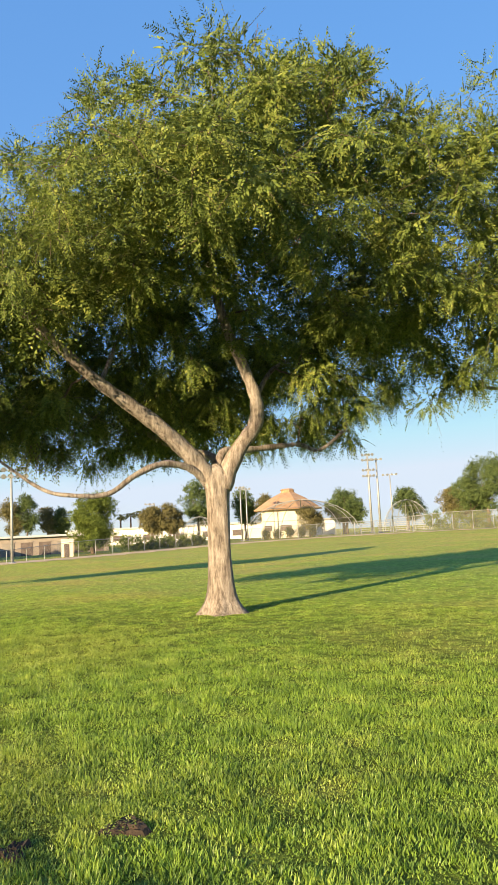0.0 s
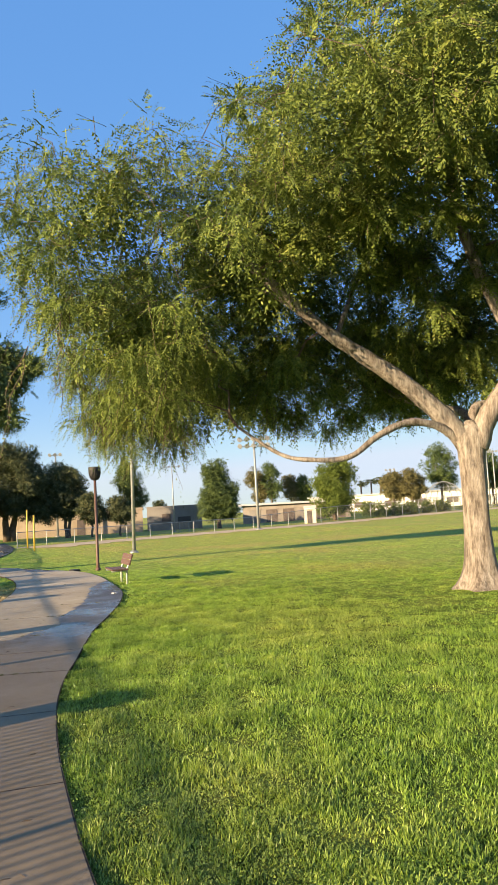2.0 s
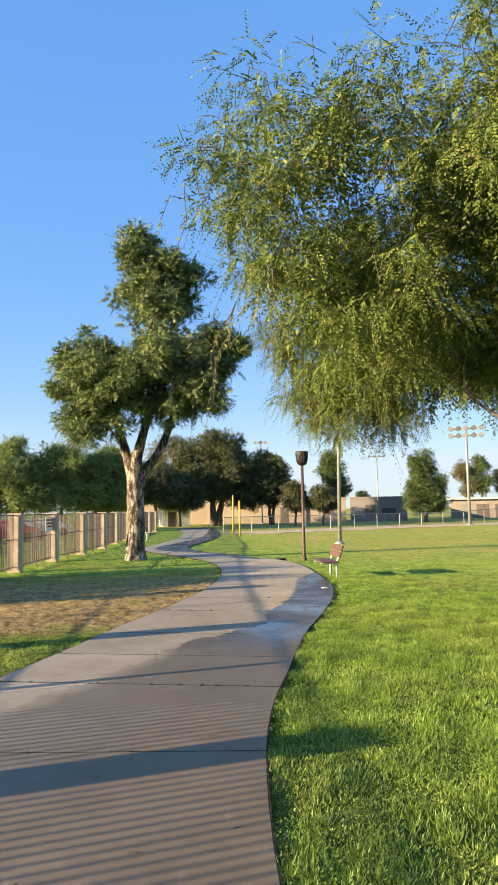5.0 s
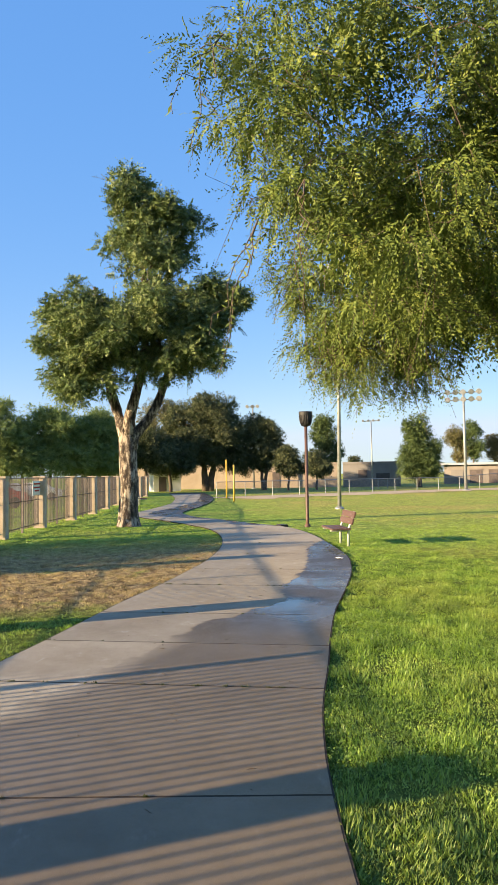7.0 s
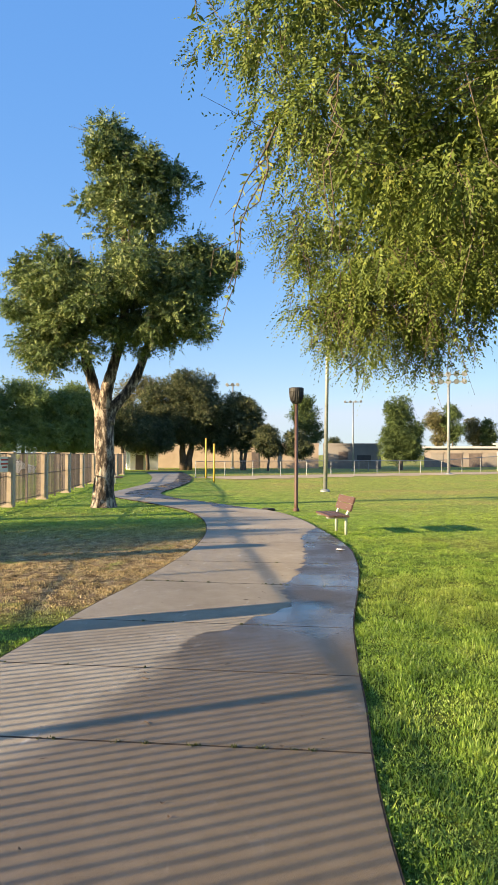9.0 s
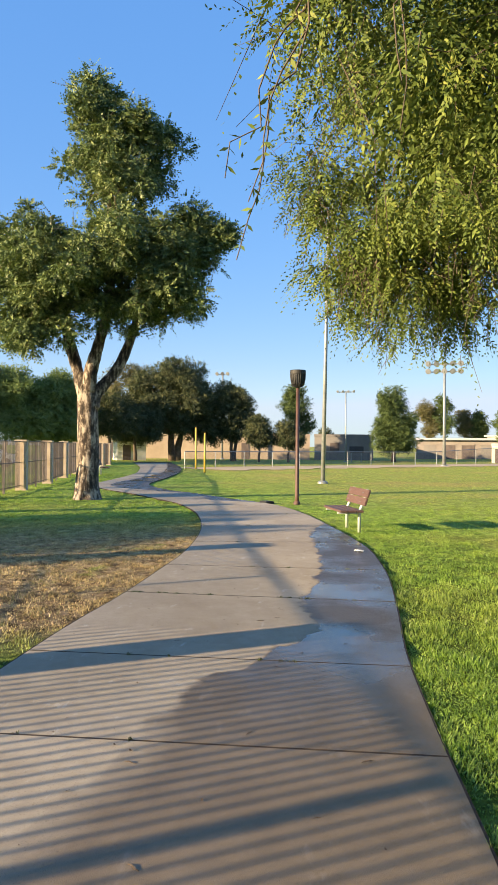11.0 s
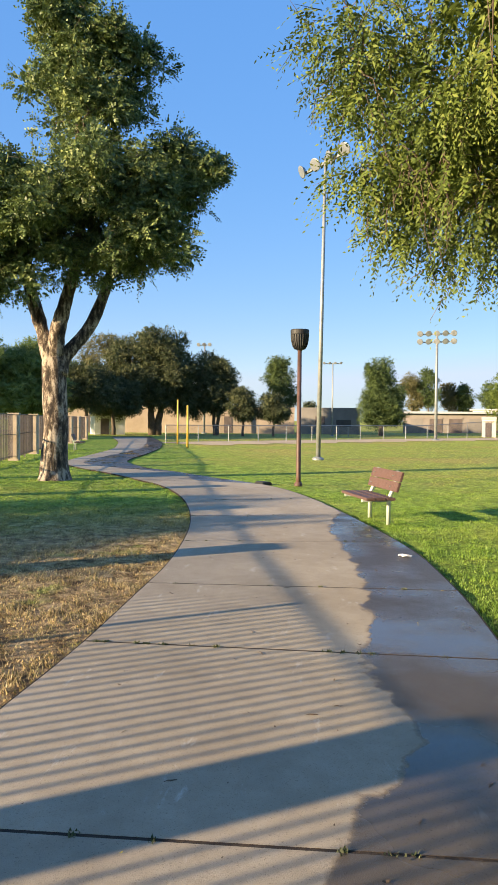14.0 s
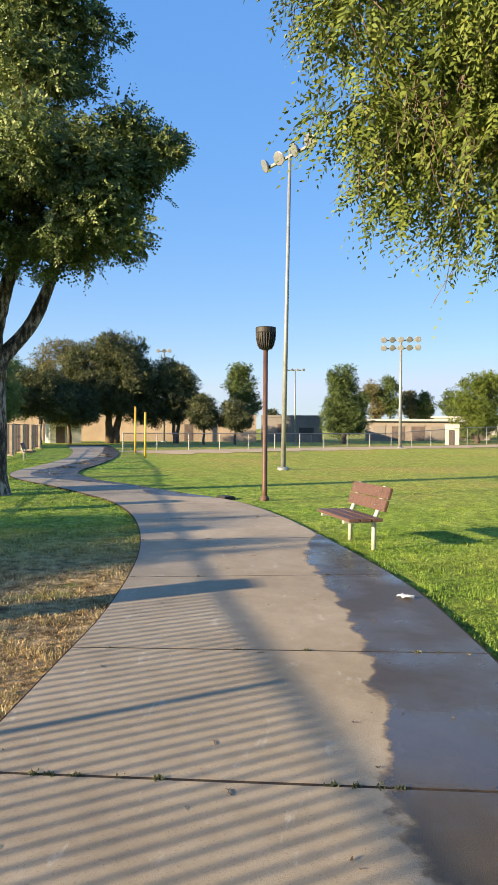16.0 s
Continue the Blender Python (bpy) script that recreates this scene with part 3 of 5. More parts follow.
def leafy_tree(name, label, at, stem, stem_r, limbs, blobs, clumps, sprays, leaves, length, leaf, droop, bark, leaf_mat, seed, flare=0.2, clump_r=(0.45, 0.95), twigs=300, shell=0.5, spread=1.0, inner=0, shoots=0, keep=None, limb_bark=None, wide=0.22, grow=None):
    """A tree near the walk: trunk, each main limb, fine branches to every clump, and a crown of separate leaves."""
    rng = np.random.default_rng(seed)
    tree = thing(name, label, "tree", at)
    part("trunk", trunk_mesh("trunk", stem, stem_r, bark, rng, flare=flare), bark, tree)
    nodes = []
    for pts, r0, r1 in limbs:
        line = fine(pts, 5)
        rad = np.linspace(r0, r1, len(line)) * (1 + 0.06 * rng.normal(size=len(line)))
        part("limb", Build().tube(line, rad, 10), limb_bark or bark, tree, smooth=True)
        nodes += [(p, r) for p, r in zip(line[3:], rad[3:])]
    np_nodes = np.array([n[0] for n in nodes])
    centres = fill_blobs(rng, blobs, clumps, shell)
    if keep:
        centres = centres[keep(centres)]
        clumps = len(centres)
    radii = np.repeat(rng.uniform(*clump_r, (clumps, 1)), 3, 1) * [1, 1, 0.75]
    fb = Build()
    first = np.array([np.min(np.linalg.norm(np_nodes - c, axis=1)) for c in centres])
    grown, thick = list(np_nodes), [n[1] for n in nodes]
    for i in np.argsort(first):
        c = centres[i]
        dist = np.linalg.norm(np.array(grown) - c, axis=1)
        k = int(np.argmin(dist))
        line = wander(rng, grown[k], c, 5, min(0.45, dist[k] * 0.22))
        r = max(0.008, min(thick[k] * 0.72, 0.03))
        fb.tube(line, np.linspace(r, r * 0.72, 5), 5, False)
        grown.append(c)
        thick.append(r * 0.80)
        grown.append(line[2])
        thick.append(r * 0.85)
    tagged(part("branchwork", fb, TWIG_BARK, tree), kind="stuff")
    corners, p, way = scatter_sprays(rng, centres, radii, sprays, leaves, length, leaf, droop, spread, wide, 0.85, grow)
    tb = Build()
    for k in range(0, len(p), max(1, len(p) // twigs)):
        e = p[k] + way[k]
        tb.tube([p[k], (p[k] + e) / 2, e], [0.006, 0.004, 0.002], 3, False)
    if inner:
        ic = fill_blobs(rng, [(b[0], b[1], b[2] + b[5] * 0.15, b[3] * 0.60, b[4] * 0.60, b[5] * 0.55) for b in blobs], inner // 30, 0.25)
        if keep:
            ic = ic[keep(ic - [0, 0, 0.3])]
        extra, _, _ = scatter_sprays(rng, ic, np.full((len(ic), 3), 0.5), inner, 7, length, leaf * 1.65, droop)
        corners = np.concatenate([corners, extra])
    if shoots:
        # long loose shoots that stand out of the crown
        sc = fill_blobs(rng, blobs, shoots, 0.80)
        if keep:
            sc = sc[keep(sc - [0, 0, 0.4])]
        extra, sp, sway = scatter_sprays(rng, sc, np.full((len(sc), 3), 0.25), shoots, 15, length * 2.2, leaf * 1.05, droop * 1.3)
        corners = np.concatenate([corners, extra])
        for a, w in zip(sp, sway):
            tb.tube([a - w * 0.4, a + w * 0.3, a + w], [0.007, 0.005, 0.003], 3, False)
    tagged(part("twigwork", tb, TWIG_BARK, tree), kind="stuff")
    crown = part("crown", quads_mesh("crown", corners, leaf_mat), leaf_mat, tree)
    tagged(crown, kind="stuff")
    return tree


def view_axes(yaw):
    return np.array([math.cos(radians(yaw)), math.sin(radians(yaw)), 0.0]), np.array([-math.sin(radians(yaw)), math.cos(radians(yaw)), 0.0])


def bent(rows, yaw, scale=1.0):
    """Points given as (sideways, away, up) seen along one compass direction."""
    r, f = view_axes(yaw)
    return [tuple(r * a * scale + f * b * scale + np.array([0, 0, c])) for a, b, c in rows]


# the big spreading elm on the lawn
ELM = (-12.0, 13.1, 0.0)
elm_limbs = [
    (bent([(-0.08, 0, 2.95), (-0.35, -0.1, 3.45), (-1.25, -0.5, 4.4), (-2.0, -1.0, 5.0), (-2.7, -1.6, 5.55), (-3.6, -2.4, 6.5), (-4.4, -3.4, 7.4)], 43), 0.24, 0.09),
    (bent([(0.10, 0, 2.95), (0.32, 0.05, 3.5), (0.62, 0.1, 4.0), (0.98, 0.1, 4.5), (1.02, 0.0, 5.1), (0.78, -0.2, 5.8), (0.42, -0.5, 6.7), (0.1, -0.8, 8.0), (0.0, -0.9, 9.6)], 43), 0.24, 0.08),
    (bent([(-0.22, -0.05, 3.02), (-0.45, -0.25, 3.3), (-0.75, -0.5, 3.48), (-1.25, -0.9, 3.52), (-1.8, -1.3, 3.25), (-2.35, -1.6, 2.85), (-3.1, -1.9, 2.84), (-3.7, -2.0, 3.0), (-4.5, -2.2, 3.6)], 43), 0.105, 0.03),
    (bent([(0.0, 0.2, 3.1), (0.1, 0.5, 3.85), (0.6, 1.0, 3.95), (1.2, 1.5, 4.05), (2.1, 2.0, 4.15), (2.7, 2.2, 4.0), (3.5, 2.6, 4.6)], 43), 0.12, 0.04),
    (bent([(0.0, 0.15, 3.05), (-0.1, 0.8, 3.75), (-0.8, 1.8, 4.1), (-2.0, 2.9, 4.7), (-3.3, 4.0, 5.9)], 43), 0.13, 0.05),
    (bent([(0.95, 0.0, 5.0), (1.5, 0.8, 6.0), (2.4, 2.0, 6.6), (3.4, 3.0, 7.4)], 43), 0.07, 0.03),
    (bent([(-2.5, -1.4, 5.4), (-2.3, -0.6, 6.4), (-2.0, 0.4, 7.8), (-1.8, 0.9, 9.6)], 43), 0.06, 0.04),
    (bent([(-2.9, -1.8, 5.75), (-4.0, -1.6, 6.6), (-5.2, -0.6, 7.0), (-6.4, 0.4, 7.1)], 43), 0.07, 0.035),
]
elm_blobs = [(0.7, 0.0, 8.8, 5.8, 5.9, 4.3), (3.2, 3.2, 9.4, 3.2, 3.2, 3.2), (-3.9, -0.3, 5.1, 2.5, 2.5, 1.6), (-2.4, 1.7, 4.9, 2.2, 2.2, 1.5), (2.5, -3.7, 8.2, 3.0, 3.1, 1.8), (-1.2, -4.6, 6.9, 4.2, 3.4, 2.6), (-1.7, -7.5, 7.4, 2.3, 2.1, 2.4), (-1.8, -6.9, 5.3, 1.9, 1.6, 1.6), (-5.1, -5.65, 6.0, 2.0, 1.9, 1.9), (-6.1, -5.1, 4.9, 1.4, 1.5, 1.5),
             (-5.1, -3.6, 5.1, 2.5, 2.5, 2.1), (-1.2, 3.0, 6.6, 5.6, 4.6, 2.5), (1.4, -0.2, 11.2, 3.4, 3.4, 1.6), (-2.5, -2.5, 8.2, 3.2, 3.2, 1.9), (3.4, 3.0, 6.2, 2.8, 2.8, 1.9), (-5.8, -6.0, 4.6, 1.0, 1.0, 1.1)]


def elm_hollow(c):
    """The crown arches: its lower side climbs towards the open lawn, and hangs low only to the west and behind."""
    near, side = c[:, 0] * 0.72 - c[:, 1] * 0.70, -c[:, 0] * 0.70 - c[:, 1] * 0.72
    low = np.interp(near, [-2.0, 0.3, 2.5, 6.0], [4.3, 5.6, 6.9, 7.3]) - 1.5 * np.clip((side - 2.3) / 1.2, 0, 1)
    return ((c[:, 2] > low) | (side > 4.6)) & ((c[:, 2] > 4.0) | (c[:, 1] < -4.3))


big_elm = leafy_tree("elm_tree", "broad spreading elm with pale furrowed trunk and drooping yellow-green crown", ELM,
           [(0.0, 0.0, -0.03), (0.0, 0.0, 0.5), (-0.02, 0.0, 1.3), (-0.03, 0.0, 2.2), (-0.03, 0.0, 2.8), (-0.03, 0, 3.15), (-0.03, 0, 3.4), (-0.03, 0, 3.55)], [0.36, 0.30, 0.27, 0.27, 0.29, 0.31, 0.24, 0.08],
           elm_limbs, elm_blobs, 1080, 47000, 14, 0.38, 0.077, 0.85, ELM_BARK, ELM_LEAF, 11, flare=0.30, clump_r=(0.28, 0.62), twigs=5000, shell=0.66, inner=16500, shoots=450, keep=elm_hollow, wide=0.20, grow=lambda c: 1.0 + 0.42 * np.clip((c[:, 1] + 5.0) / 1.5, 0, 1))



def hanging_spray(tree, top, ends, seed):
    """A long pendent twig: side shoots with leaflets set alternately along each."""
    rng = np.random.default_rng(seed)
    stalk, leaves = Build(), []
    for end in ends:
        line = wander(rng, top, end, 9, 0.16)
        stalk.tube(line, np.linspace(0.008, 0.0035, 9), 4, False)
        for a, b in zip(line[1:-1], line[2:]):
            for side in (-1, 1):
                for f in (0.15, 0.65):
                    p, d = a + (b - a) * f, (b - a) / np.linalg.norm(b - a)
                    out = np.cross(d, rng.normal(size=3) * 0.4 + [0.7, -0.7, 0.2])
                    out = d * 0.55 + side * out / np.linalg.norm(out) * 0.8 + rng.normal(size=3) * 0.12
                    out /= np.linalg.norm(out)
                    w = np.cross(out, rng.normal(size=3))
                    w *= 0.16 / np.linalg.norm(w)
                    z = 0.075 * rng.uniform(0.75, 1.25)
                    leaves += [p, p + (out * 0.45 + w) * z, p + out * z, p + (out * 0.45 - w) * z]
    spray = part("hanging_twig", stalk, TWIG_BARK, tree)
    tagged(part("foliage", quads_mesh("foliage", np.array(leaves), ELM_LEAF), ELM_LEAF, spray), kind="stuff")


hanging_spray(big_elm, (0.25, -9.3, 4.6), [(-0.10, -9.80, 3.35), (-0.25, -9.68, 2.88), (-0.05, -9.66, 3.20)], 201)
hanging_spray(big_elm, (0.7, -8.9, 4.9), [(0.45, -8.87, 3.55), (0.62, -8.95, 3.75)], 202)
hanging_spray(big_elm, (-6.0, -5.5, 4.3), [(-6.45, -5.54, 2.95), (-6.25, -5.70, 3.20), (-6.7, -5.3, 3.1)], 203)
hanging_spray(big_elm, (-5.6, -7.0, 5.6), [(-5.85, -7.46, 4.7), (-6.5, -7.0, 4.15), (-5.9, -6.5, 4.2)], 204)
hanging_spray(big_elm, (1.3, -9.9, 6.0), [(1.75, -10.45, 4.95), (1.3, -10.2, 4.8)], 205)

# pendent fringe under the west rim of the crown
frng = np.random.default_rng(210)
for k in range(26):
    w = 2 * math.pi * frng.random()
    cx, cy, rr, zt = ((-6.0, -5.2, 1.5, 4.2), (-5.2, -3.2, 2.0, 4.0))[k % 2]
    top = (cx + rr * math.cos(w), cy + rr * math.sin(w), zt + frng.uniform(-0.1, 0.4))
    ends = [(top[0] + frng.normal() * 0.16, top[1] + frng.normal() * 0.16, top[2] - frng.uniform(0.55, 1.05)) for _ in range(3)]
    hanging_spray(big_elm, top, ends, 211 + k)

# its neighbour, of which only the crown's edge is in view
leafy_tree("elm_tree", "neighbouring elm with sparse yellow-green crown over the lawn", (-3.4, 20.4, 0.0),
           [(0, 0, -0.03), (0, 0, 1.0), (0.05, 0, 2.2), (0, 0, 3.4)], [0.36, 0.28, 0.27, 0.30],
           [([(0, 0, 3.0), (-0.8, -0.6, 4.4), (-2.4, -1.2, 5.8), (-4.2, -2.0, 7.4)], 0.2, 0.06), ([(0, 0, 3.0), (0.6, 0.6, 5), (0.6, 0.8, 7.5), (0.2, 0.5, 10)], 0.2, 0.06),
            ([(0, 0, 3.2), (-1.2, 0.4, 4.3), (-3.0, 0.6, 4.9), (-4.6, 0.0, 5.5), (-5.6, -0.6, 5.6)], 0.12, 0.03), ([(0, 0, 3.1), (1.2, -1.2, 4.6), (2.8, -2.6, 6.4)], 0.18, 0.05)],
           [(0.2, 0, 9.8, 5.0, 5.0, 4.3), (-3.0, -1.2, 10.2, 3.4, 3.4, 3.9), (-2.4, -1.2, 6.8, 3.0, 3.0, 2.0), (2.5, -2, 7, 3.6, 3.6, 2.8)],
           320, 10500, 13, 0.44, 0.095, 0.8, ELM_BARK, ELM_LEAF, 12, flare=0.25, twigs=500, inner=3000, shoots=120)

# the taller tree on the strip beside the walk
side_yaw = 74.0
fig_limbs = [
    (bent([(-0.05, 0, 2.9), (-0.15, 0, 3.4), (-0.40, 0.1, 4.2), (-0.75, 0.1, 5.4), (-0.95, 0.0, 6.6), (-1.1, 0, 7.8), (-1.15, 0, 8.7)], side_yaw), 0.235, 0.05),
    (bent([(0.05, 0, 3.3), (0.12, -0.1, 3.9), (0.36, -0.2, 4.7), (0.68, -0.2, 6.0), (0.75, -0.3, 8.0), (0.7, -0.7, 10.0), (0.5, -0.8, 11.9)], side_yaw), 0.235, 0.06),
    (bent([(0.15, 0, 2.8), (0.30, 0.1, 3.3), (0.95, 0.3, 4.2), (1.5, 0.5, 5.8), (1.8, 0.6, 7.2), (2.6, 0.6, 8.4)], side_yaw), 0.215, 0.07),
    (bent([(-0.9, 0, 6.3), (-1.6, -0.4, 7.2), (-2.4, -0.6, 8.0)], side_yaw), 0.09, 0.03),
    (bent([(0.7, 0, 7.0), (0.2, 1.2, 8.0), (0.1, 2.2, 9.0)], side_yaw), 0.09, 0.03),
    (bent([(0.7, 0, 7.0), (1.1, -1.2, 8.0), (1.2, -2.2, 8.6)], side_yaw), 0.09, 0.03),
]


def side_blob(a, b, c, ra, rb, rz):
    p = bent([(a, b, c)], side_yaw)[0]
    return (*p, ra, rb, rz)


fig_blobs = [side_blob(0.9, -1.2, 7.0, 2.5, 2.6, 1.9), side_blob(-1.25, -1.0, 7.1, 1.4, 1.6, 1.5), side_blob(-0.4, -1.3, 6.3, 1.5, 1.6, 1.2), side_blob(2.85, -1.2, 6.9, 1.5, 1.6, 1.5), side_blob(3.4, -1.2, 7.8, 0.95, 1.1, 0.8), side_blob(1.05, -1.0, 9.3, 1.45, 1.5, 1.8),
             side_blob(0.8, -0.9, 10.7, 1.25, 1.4, 1.4), side_blob(1.9, -0.9, 10.6, 0.85, 1.0, 1.1), side_blob(0.35, -0.7, 11.9, 0.6, 0.7, 0.7), side_blob(1.7, -0.8, 6.1, 1.7, 1.7, 0.9), side_blob(-1.75, -1.0, 6.1, 1.05, 1.3, 1.2), side_blob(-1.1, -1.6, 5.2, 0.9, 1.0, 0.9)]
leafy_tree("park_tree", "tall dense dark-green tree with pale plated trunk beside the walk", (-31.0, 3.72, 0.0),
           [(0.0, 0.0, -0.03), (0.0, 0.0, 0.6), (0.02, 0.05, 1.4), (0.0, 0.02, 2.3), (-0.02, 0.0, 3.1), (0.0, 0, 3.5)], [0.36, 0.325, 0.31, 0.315, 0.30, 0.13],
           fig_limbs, fig_blobs, 290, 27000, 7, 0.26, 0.105, 0.3, FIG_BARK, FIG_LEAF, 21, flare=0.13, wide=0.30, clump_r=(0.24, 0.58), twigs=900, shell=0.50, inner=2500, shoots=130)


def distant_tree(label, at, height, blobs, leaf_mat, seed, trunk=(0.3, 0.2), stems=((0, 0),), count=2600, leaf=0.42, clumps=60, name="distant_tree"):
    """A tree far off: trunk or trunks, a few limbs, and an uneven crown of leaf tufts."""
    rng = np.random.default_rng(seed)
    tree = thing(name, label, "tree", at)
    low = min(b[2] - b[5] for b in blobs)
    for sx, sy in stems:
        b = Build()
        top = max(low + 0.9, 1.2)
        b.tube(wander(rng, (sx * 0.4, sy * 0.4, -0.05), (sx, sy, top), 6, 0.25), np.linspace(trunk[0] * 1.15, trunk[1], 6), 9)
        part("trunk", b, FAR_BARK, tree, smooth=True)
        for bl in blobs:
            lb = Build().tube(wander(rng, (sx, sy, top - 0.2), np.array(bl[:3]) + rng.normal(size=3) * 0.3, 5, 0.4), np.linspace(trunk[1] * 0.7, 0.05, 5), 6, False)
            part("limb", lb, FAR_BARK, tree)
    centres = fill_blobs(rng, blobs, clumps, 0.55)
    rad = np.repeat(rng.uniform(0.16, 0.30, (clumps, 1)) * min(4.0, height * 0.42), 3, 1) * [1, 1, 0.7]
    corners, _, _ = scatter_sprays(rng, centres, rad, int(count * 1.1), 4, leaf * 1.3, leaf * 1.15, 0.3, 1.0, 0.30)
    corners = corners.reshape(-1, 4, 3)[:, :3]
    tagged(part("crown", quads_mesh("crown", corners, leaf_mat, 3), leaf_mat, tree), kind="stuff")
    return tree


# ---- boundary fence along the strip ----
def fence_y(x):
    return float(np.interp(-x, [-20, 2.0, 9.0, 19.0, 26.8, 31.7, 36.0, 40.7, 46.3, 66.0, 90.0], [-8.1, -4.55, -3.35, -1.75, -0.27, 0.66, 1.73, 2.72, 3.62, 7.15, 12.0]))


PILLAR_X = [10.3, 4.6, -1.10, -6.80, -12.65, -18.30, -22.5, -26.8, -31.7, -36.0, -40.8, -46.2, -51.2, -56.2, -61.2, -66.2, -71.2]
FENCE_H = 1.76
pillar_mesh = Build().box((-0.20, -0.20, -0.05), (0.20, 0.20, FENCE_H), None, 0.012)
pillar_mesh = pillar_mesh.mesh("shaft", PILLAR)
cap_mesh = Build().box((-0.225, -0.225, FENCE_H), (0.225, 0.225, FENCE_H + 0.07), None, 0.015).mesh("cap", PILLAR)
picket_mesh = Build().box((-0.0125, -0.008, 0.10), (0.0125, 0.008, FENCE_H + 0.01)).mesh("picket", PICKET)
for x in PILLAR_X:
    p = thing("fence_pillar", "tan block fence pillar with a flat cap, rising from the grass", "pillar", (x, fence_y(x), 0), math.degrees(math.atan2(-0.165, 1)), "boundary fence pillars")
    part("shaft", pillar_mesh, PILLAR, p)
    part("cap", cap_mesh, PILLAR, p)
for xa, xb in zip(PILLAR_X[:-1], PILLAR_X[1:]):
    a, b = Vector((xa, fence_y(xa), 0)), Vector((xb, fence_y(xb), 0))
    run = (b - a).length
    bay = thing("picket_fence", "weathered grey-brown metal picket fence bay between tan pillars", "fence", a, math.degrees(math.atan2(b.y - a.y, b.x - a.x)), "boundary fence bays")
    for z in (0.16, 1.0, FENCE_H):
        part("rail", Build().box((0.20, -0.018, z), (run - 0.20, 0.018, z + (0.030 if z > 1.5 else 0.024))), PICKET, bay)
    part("post", Build().box((run / 2 - 0.03, -0.03, -0.05), (run / 2 + 0.03, 0.03, FENCE_H)), PICKET, bay)
    n = int((run - 0.4) / 0.118)
    for k in range(n):
        o = part("picket", picket_mesh, PICKET, bay)
        o.location = (0.2 + (run - 0.4) * (k + 0.5) / n, 0, 0)


# notice board wired to the fence
sx_, tilt_ = -31.05, math.degrees(math.atan2(fence_y(-31.5) - fence_y(-30.5), -1.0)) + 180
board = thing("notice_board", "pale weathered notice board with faded red printing wired to the fence", "sign", (sx_, fence_y(sx_) + 0.035, 1.17), tilt_)
part("backing", Build().box((-0.60, -0.006, 0.0), (0.60, 0.006, 0.50), None, 0.002), WHITE, board)
for zz, half in ((0.37, 0.46), (0.24, 0.50), (0.13, 0.34)):
    part("printed_bar", Build().box((-half, 0.006, zz), (half, 0.009, zz + 0.06)), RED_PAINT, board, "faded red printed bar")


# ---- lamp, benches, poles ----
def park_lamp(at):
    l = thing("park_lamp", "rust-brown park lamp post with a dark ribbed bell-shaped lantern", "lamp post", at)
    part("pole", Build().tube([(0, 0, -0.05), (0, 0, 0.25), (0, 0, 3.40)], [0.062, 0.058, 0.052], 14), RUST, l, smooth=True)
    part("base_collar", Build().lathe([(0.10, 0.0), (0.10, 0.05), (0.07, 0.10)], 16), RUST, l)
    head = part("lantern", Build().lathe([(0.065, 3.36), (0.12, 3.39), (0.170, 3.47), (0.203, 3.60), (0.213, 3.72), (0.213, 3.76)], 24), BLACK_METAL, l, "dark ribbed lantern", True)
    for k in range(24):
        w = 2 * math.pi * k / 24
        pts = [(r * math.cos(w), r * math.sin(w), z) for r, z in ((0.129, 3.39), (0.179, 3.47), (0.211, 3.60), (0.221, 3.74))]
        part("rib", Build().tube(pts, [0.009] * 4, 4), BLACK_METAL, head)
    part("cap", Build().lathe([(0.223, 3.74), (0.230, 3.76), (0.230, 3.85), (0.218, 3.872), (0.10, 3.88)], 24), BLACK_METAL, l, "flat black lamp cap")
    return l


park_lamp((-27.86, 9.46, 0))


def bench(at, turn):
    b = thing("park_bench", "weathered red-brown plank bench on pale steel legs beside the walk", "bench", at, turn, "park benches")
    for x in (-0.62, 0.28):
        part("leg", Build().tube([(x, 0.10, -0.05), (x, 0.10, 0.40), (x, 0.17, 0.55), (x, 0.26, 0.84)], [0.032] * 4, 8), LEG_STEEL, b, "pale painted steel leg", True)
        part("seat_bracket", Build().box((x - 0.03, -0.34, 0.355), (x + 0.03, 0.13, 0.40), None, 0.006), LEG_STEEL, b)
    for k, y in enumerate((-0.36, -0.20, -0.04)):
        part("seat_plank", Build().box((-0.76, y, 0.402), (0.58, y + 0.145, 0.445), None, 0.008), PLANK, b)
    for k, z in enumerate((0.53, 0.688)):
        m = pose(0, 0.130 + 0.052 * k, z, -17, 0, 0)
        bb = Build().box((-0.78, -0.02, 0.0), (0.58, 0.02, 0.155), m, 0.008)
        part("back_plank", bb, PLANK, b)
    for x in (-0.62, 0.28):
        for z in (0.60, 0.77):
            part("bolt", Build().box((x - 0.007, 0.105 + (z - 0.6) * 0.3, z - 0.007), (x + 0.007, 0.135 + (z - 0.6) * 0.3, z + 0.007)), GALV, b)
    return b


bench((-21.35, 8.26, 0), -8.0)
bench((-50.2, 5.9, 0), 170.0)


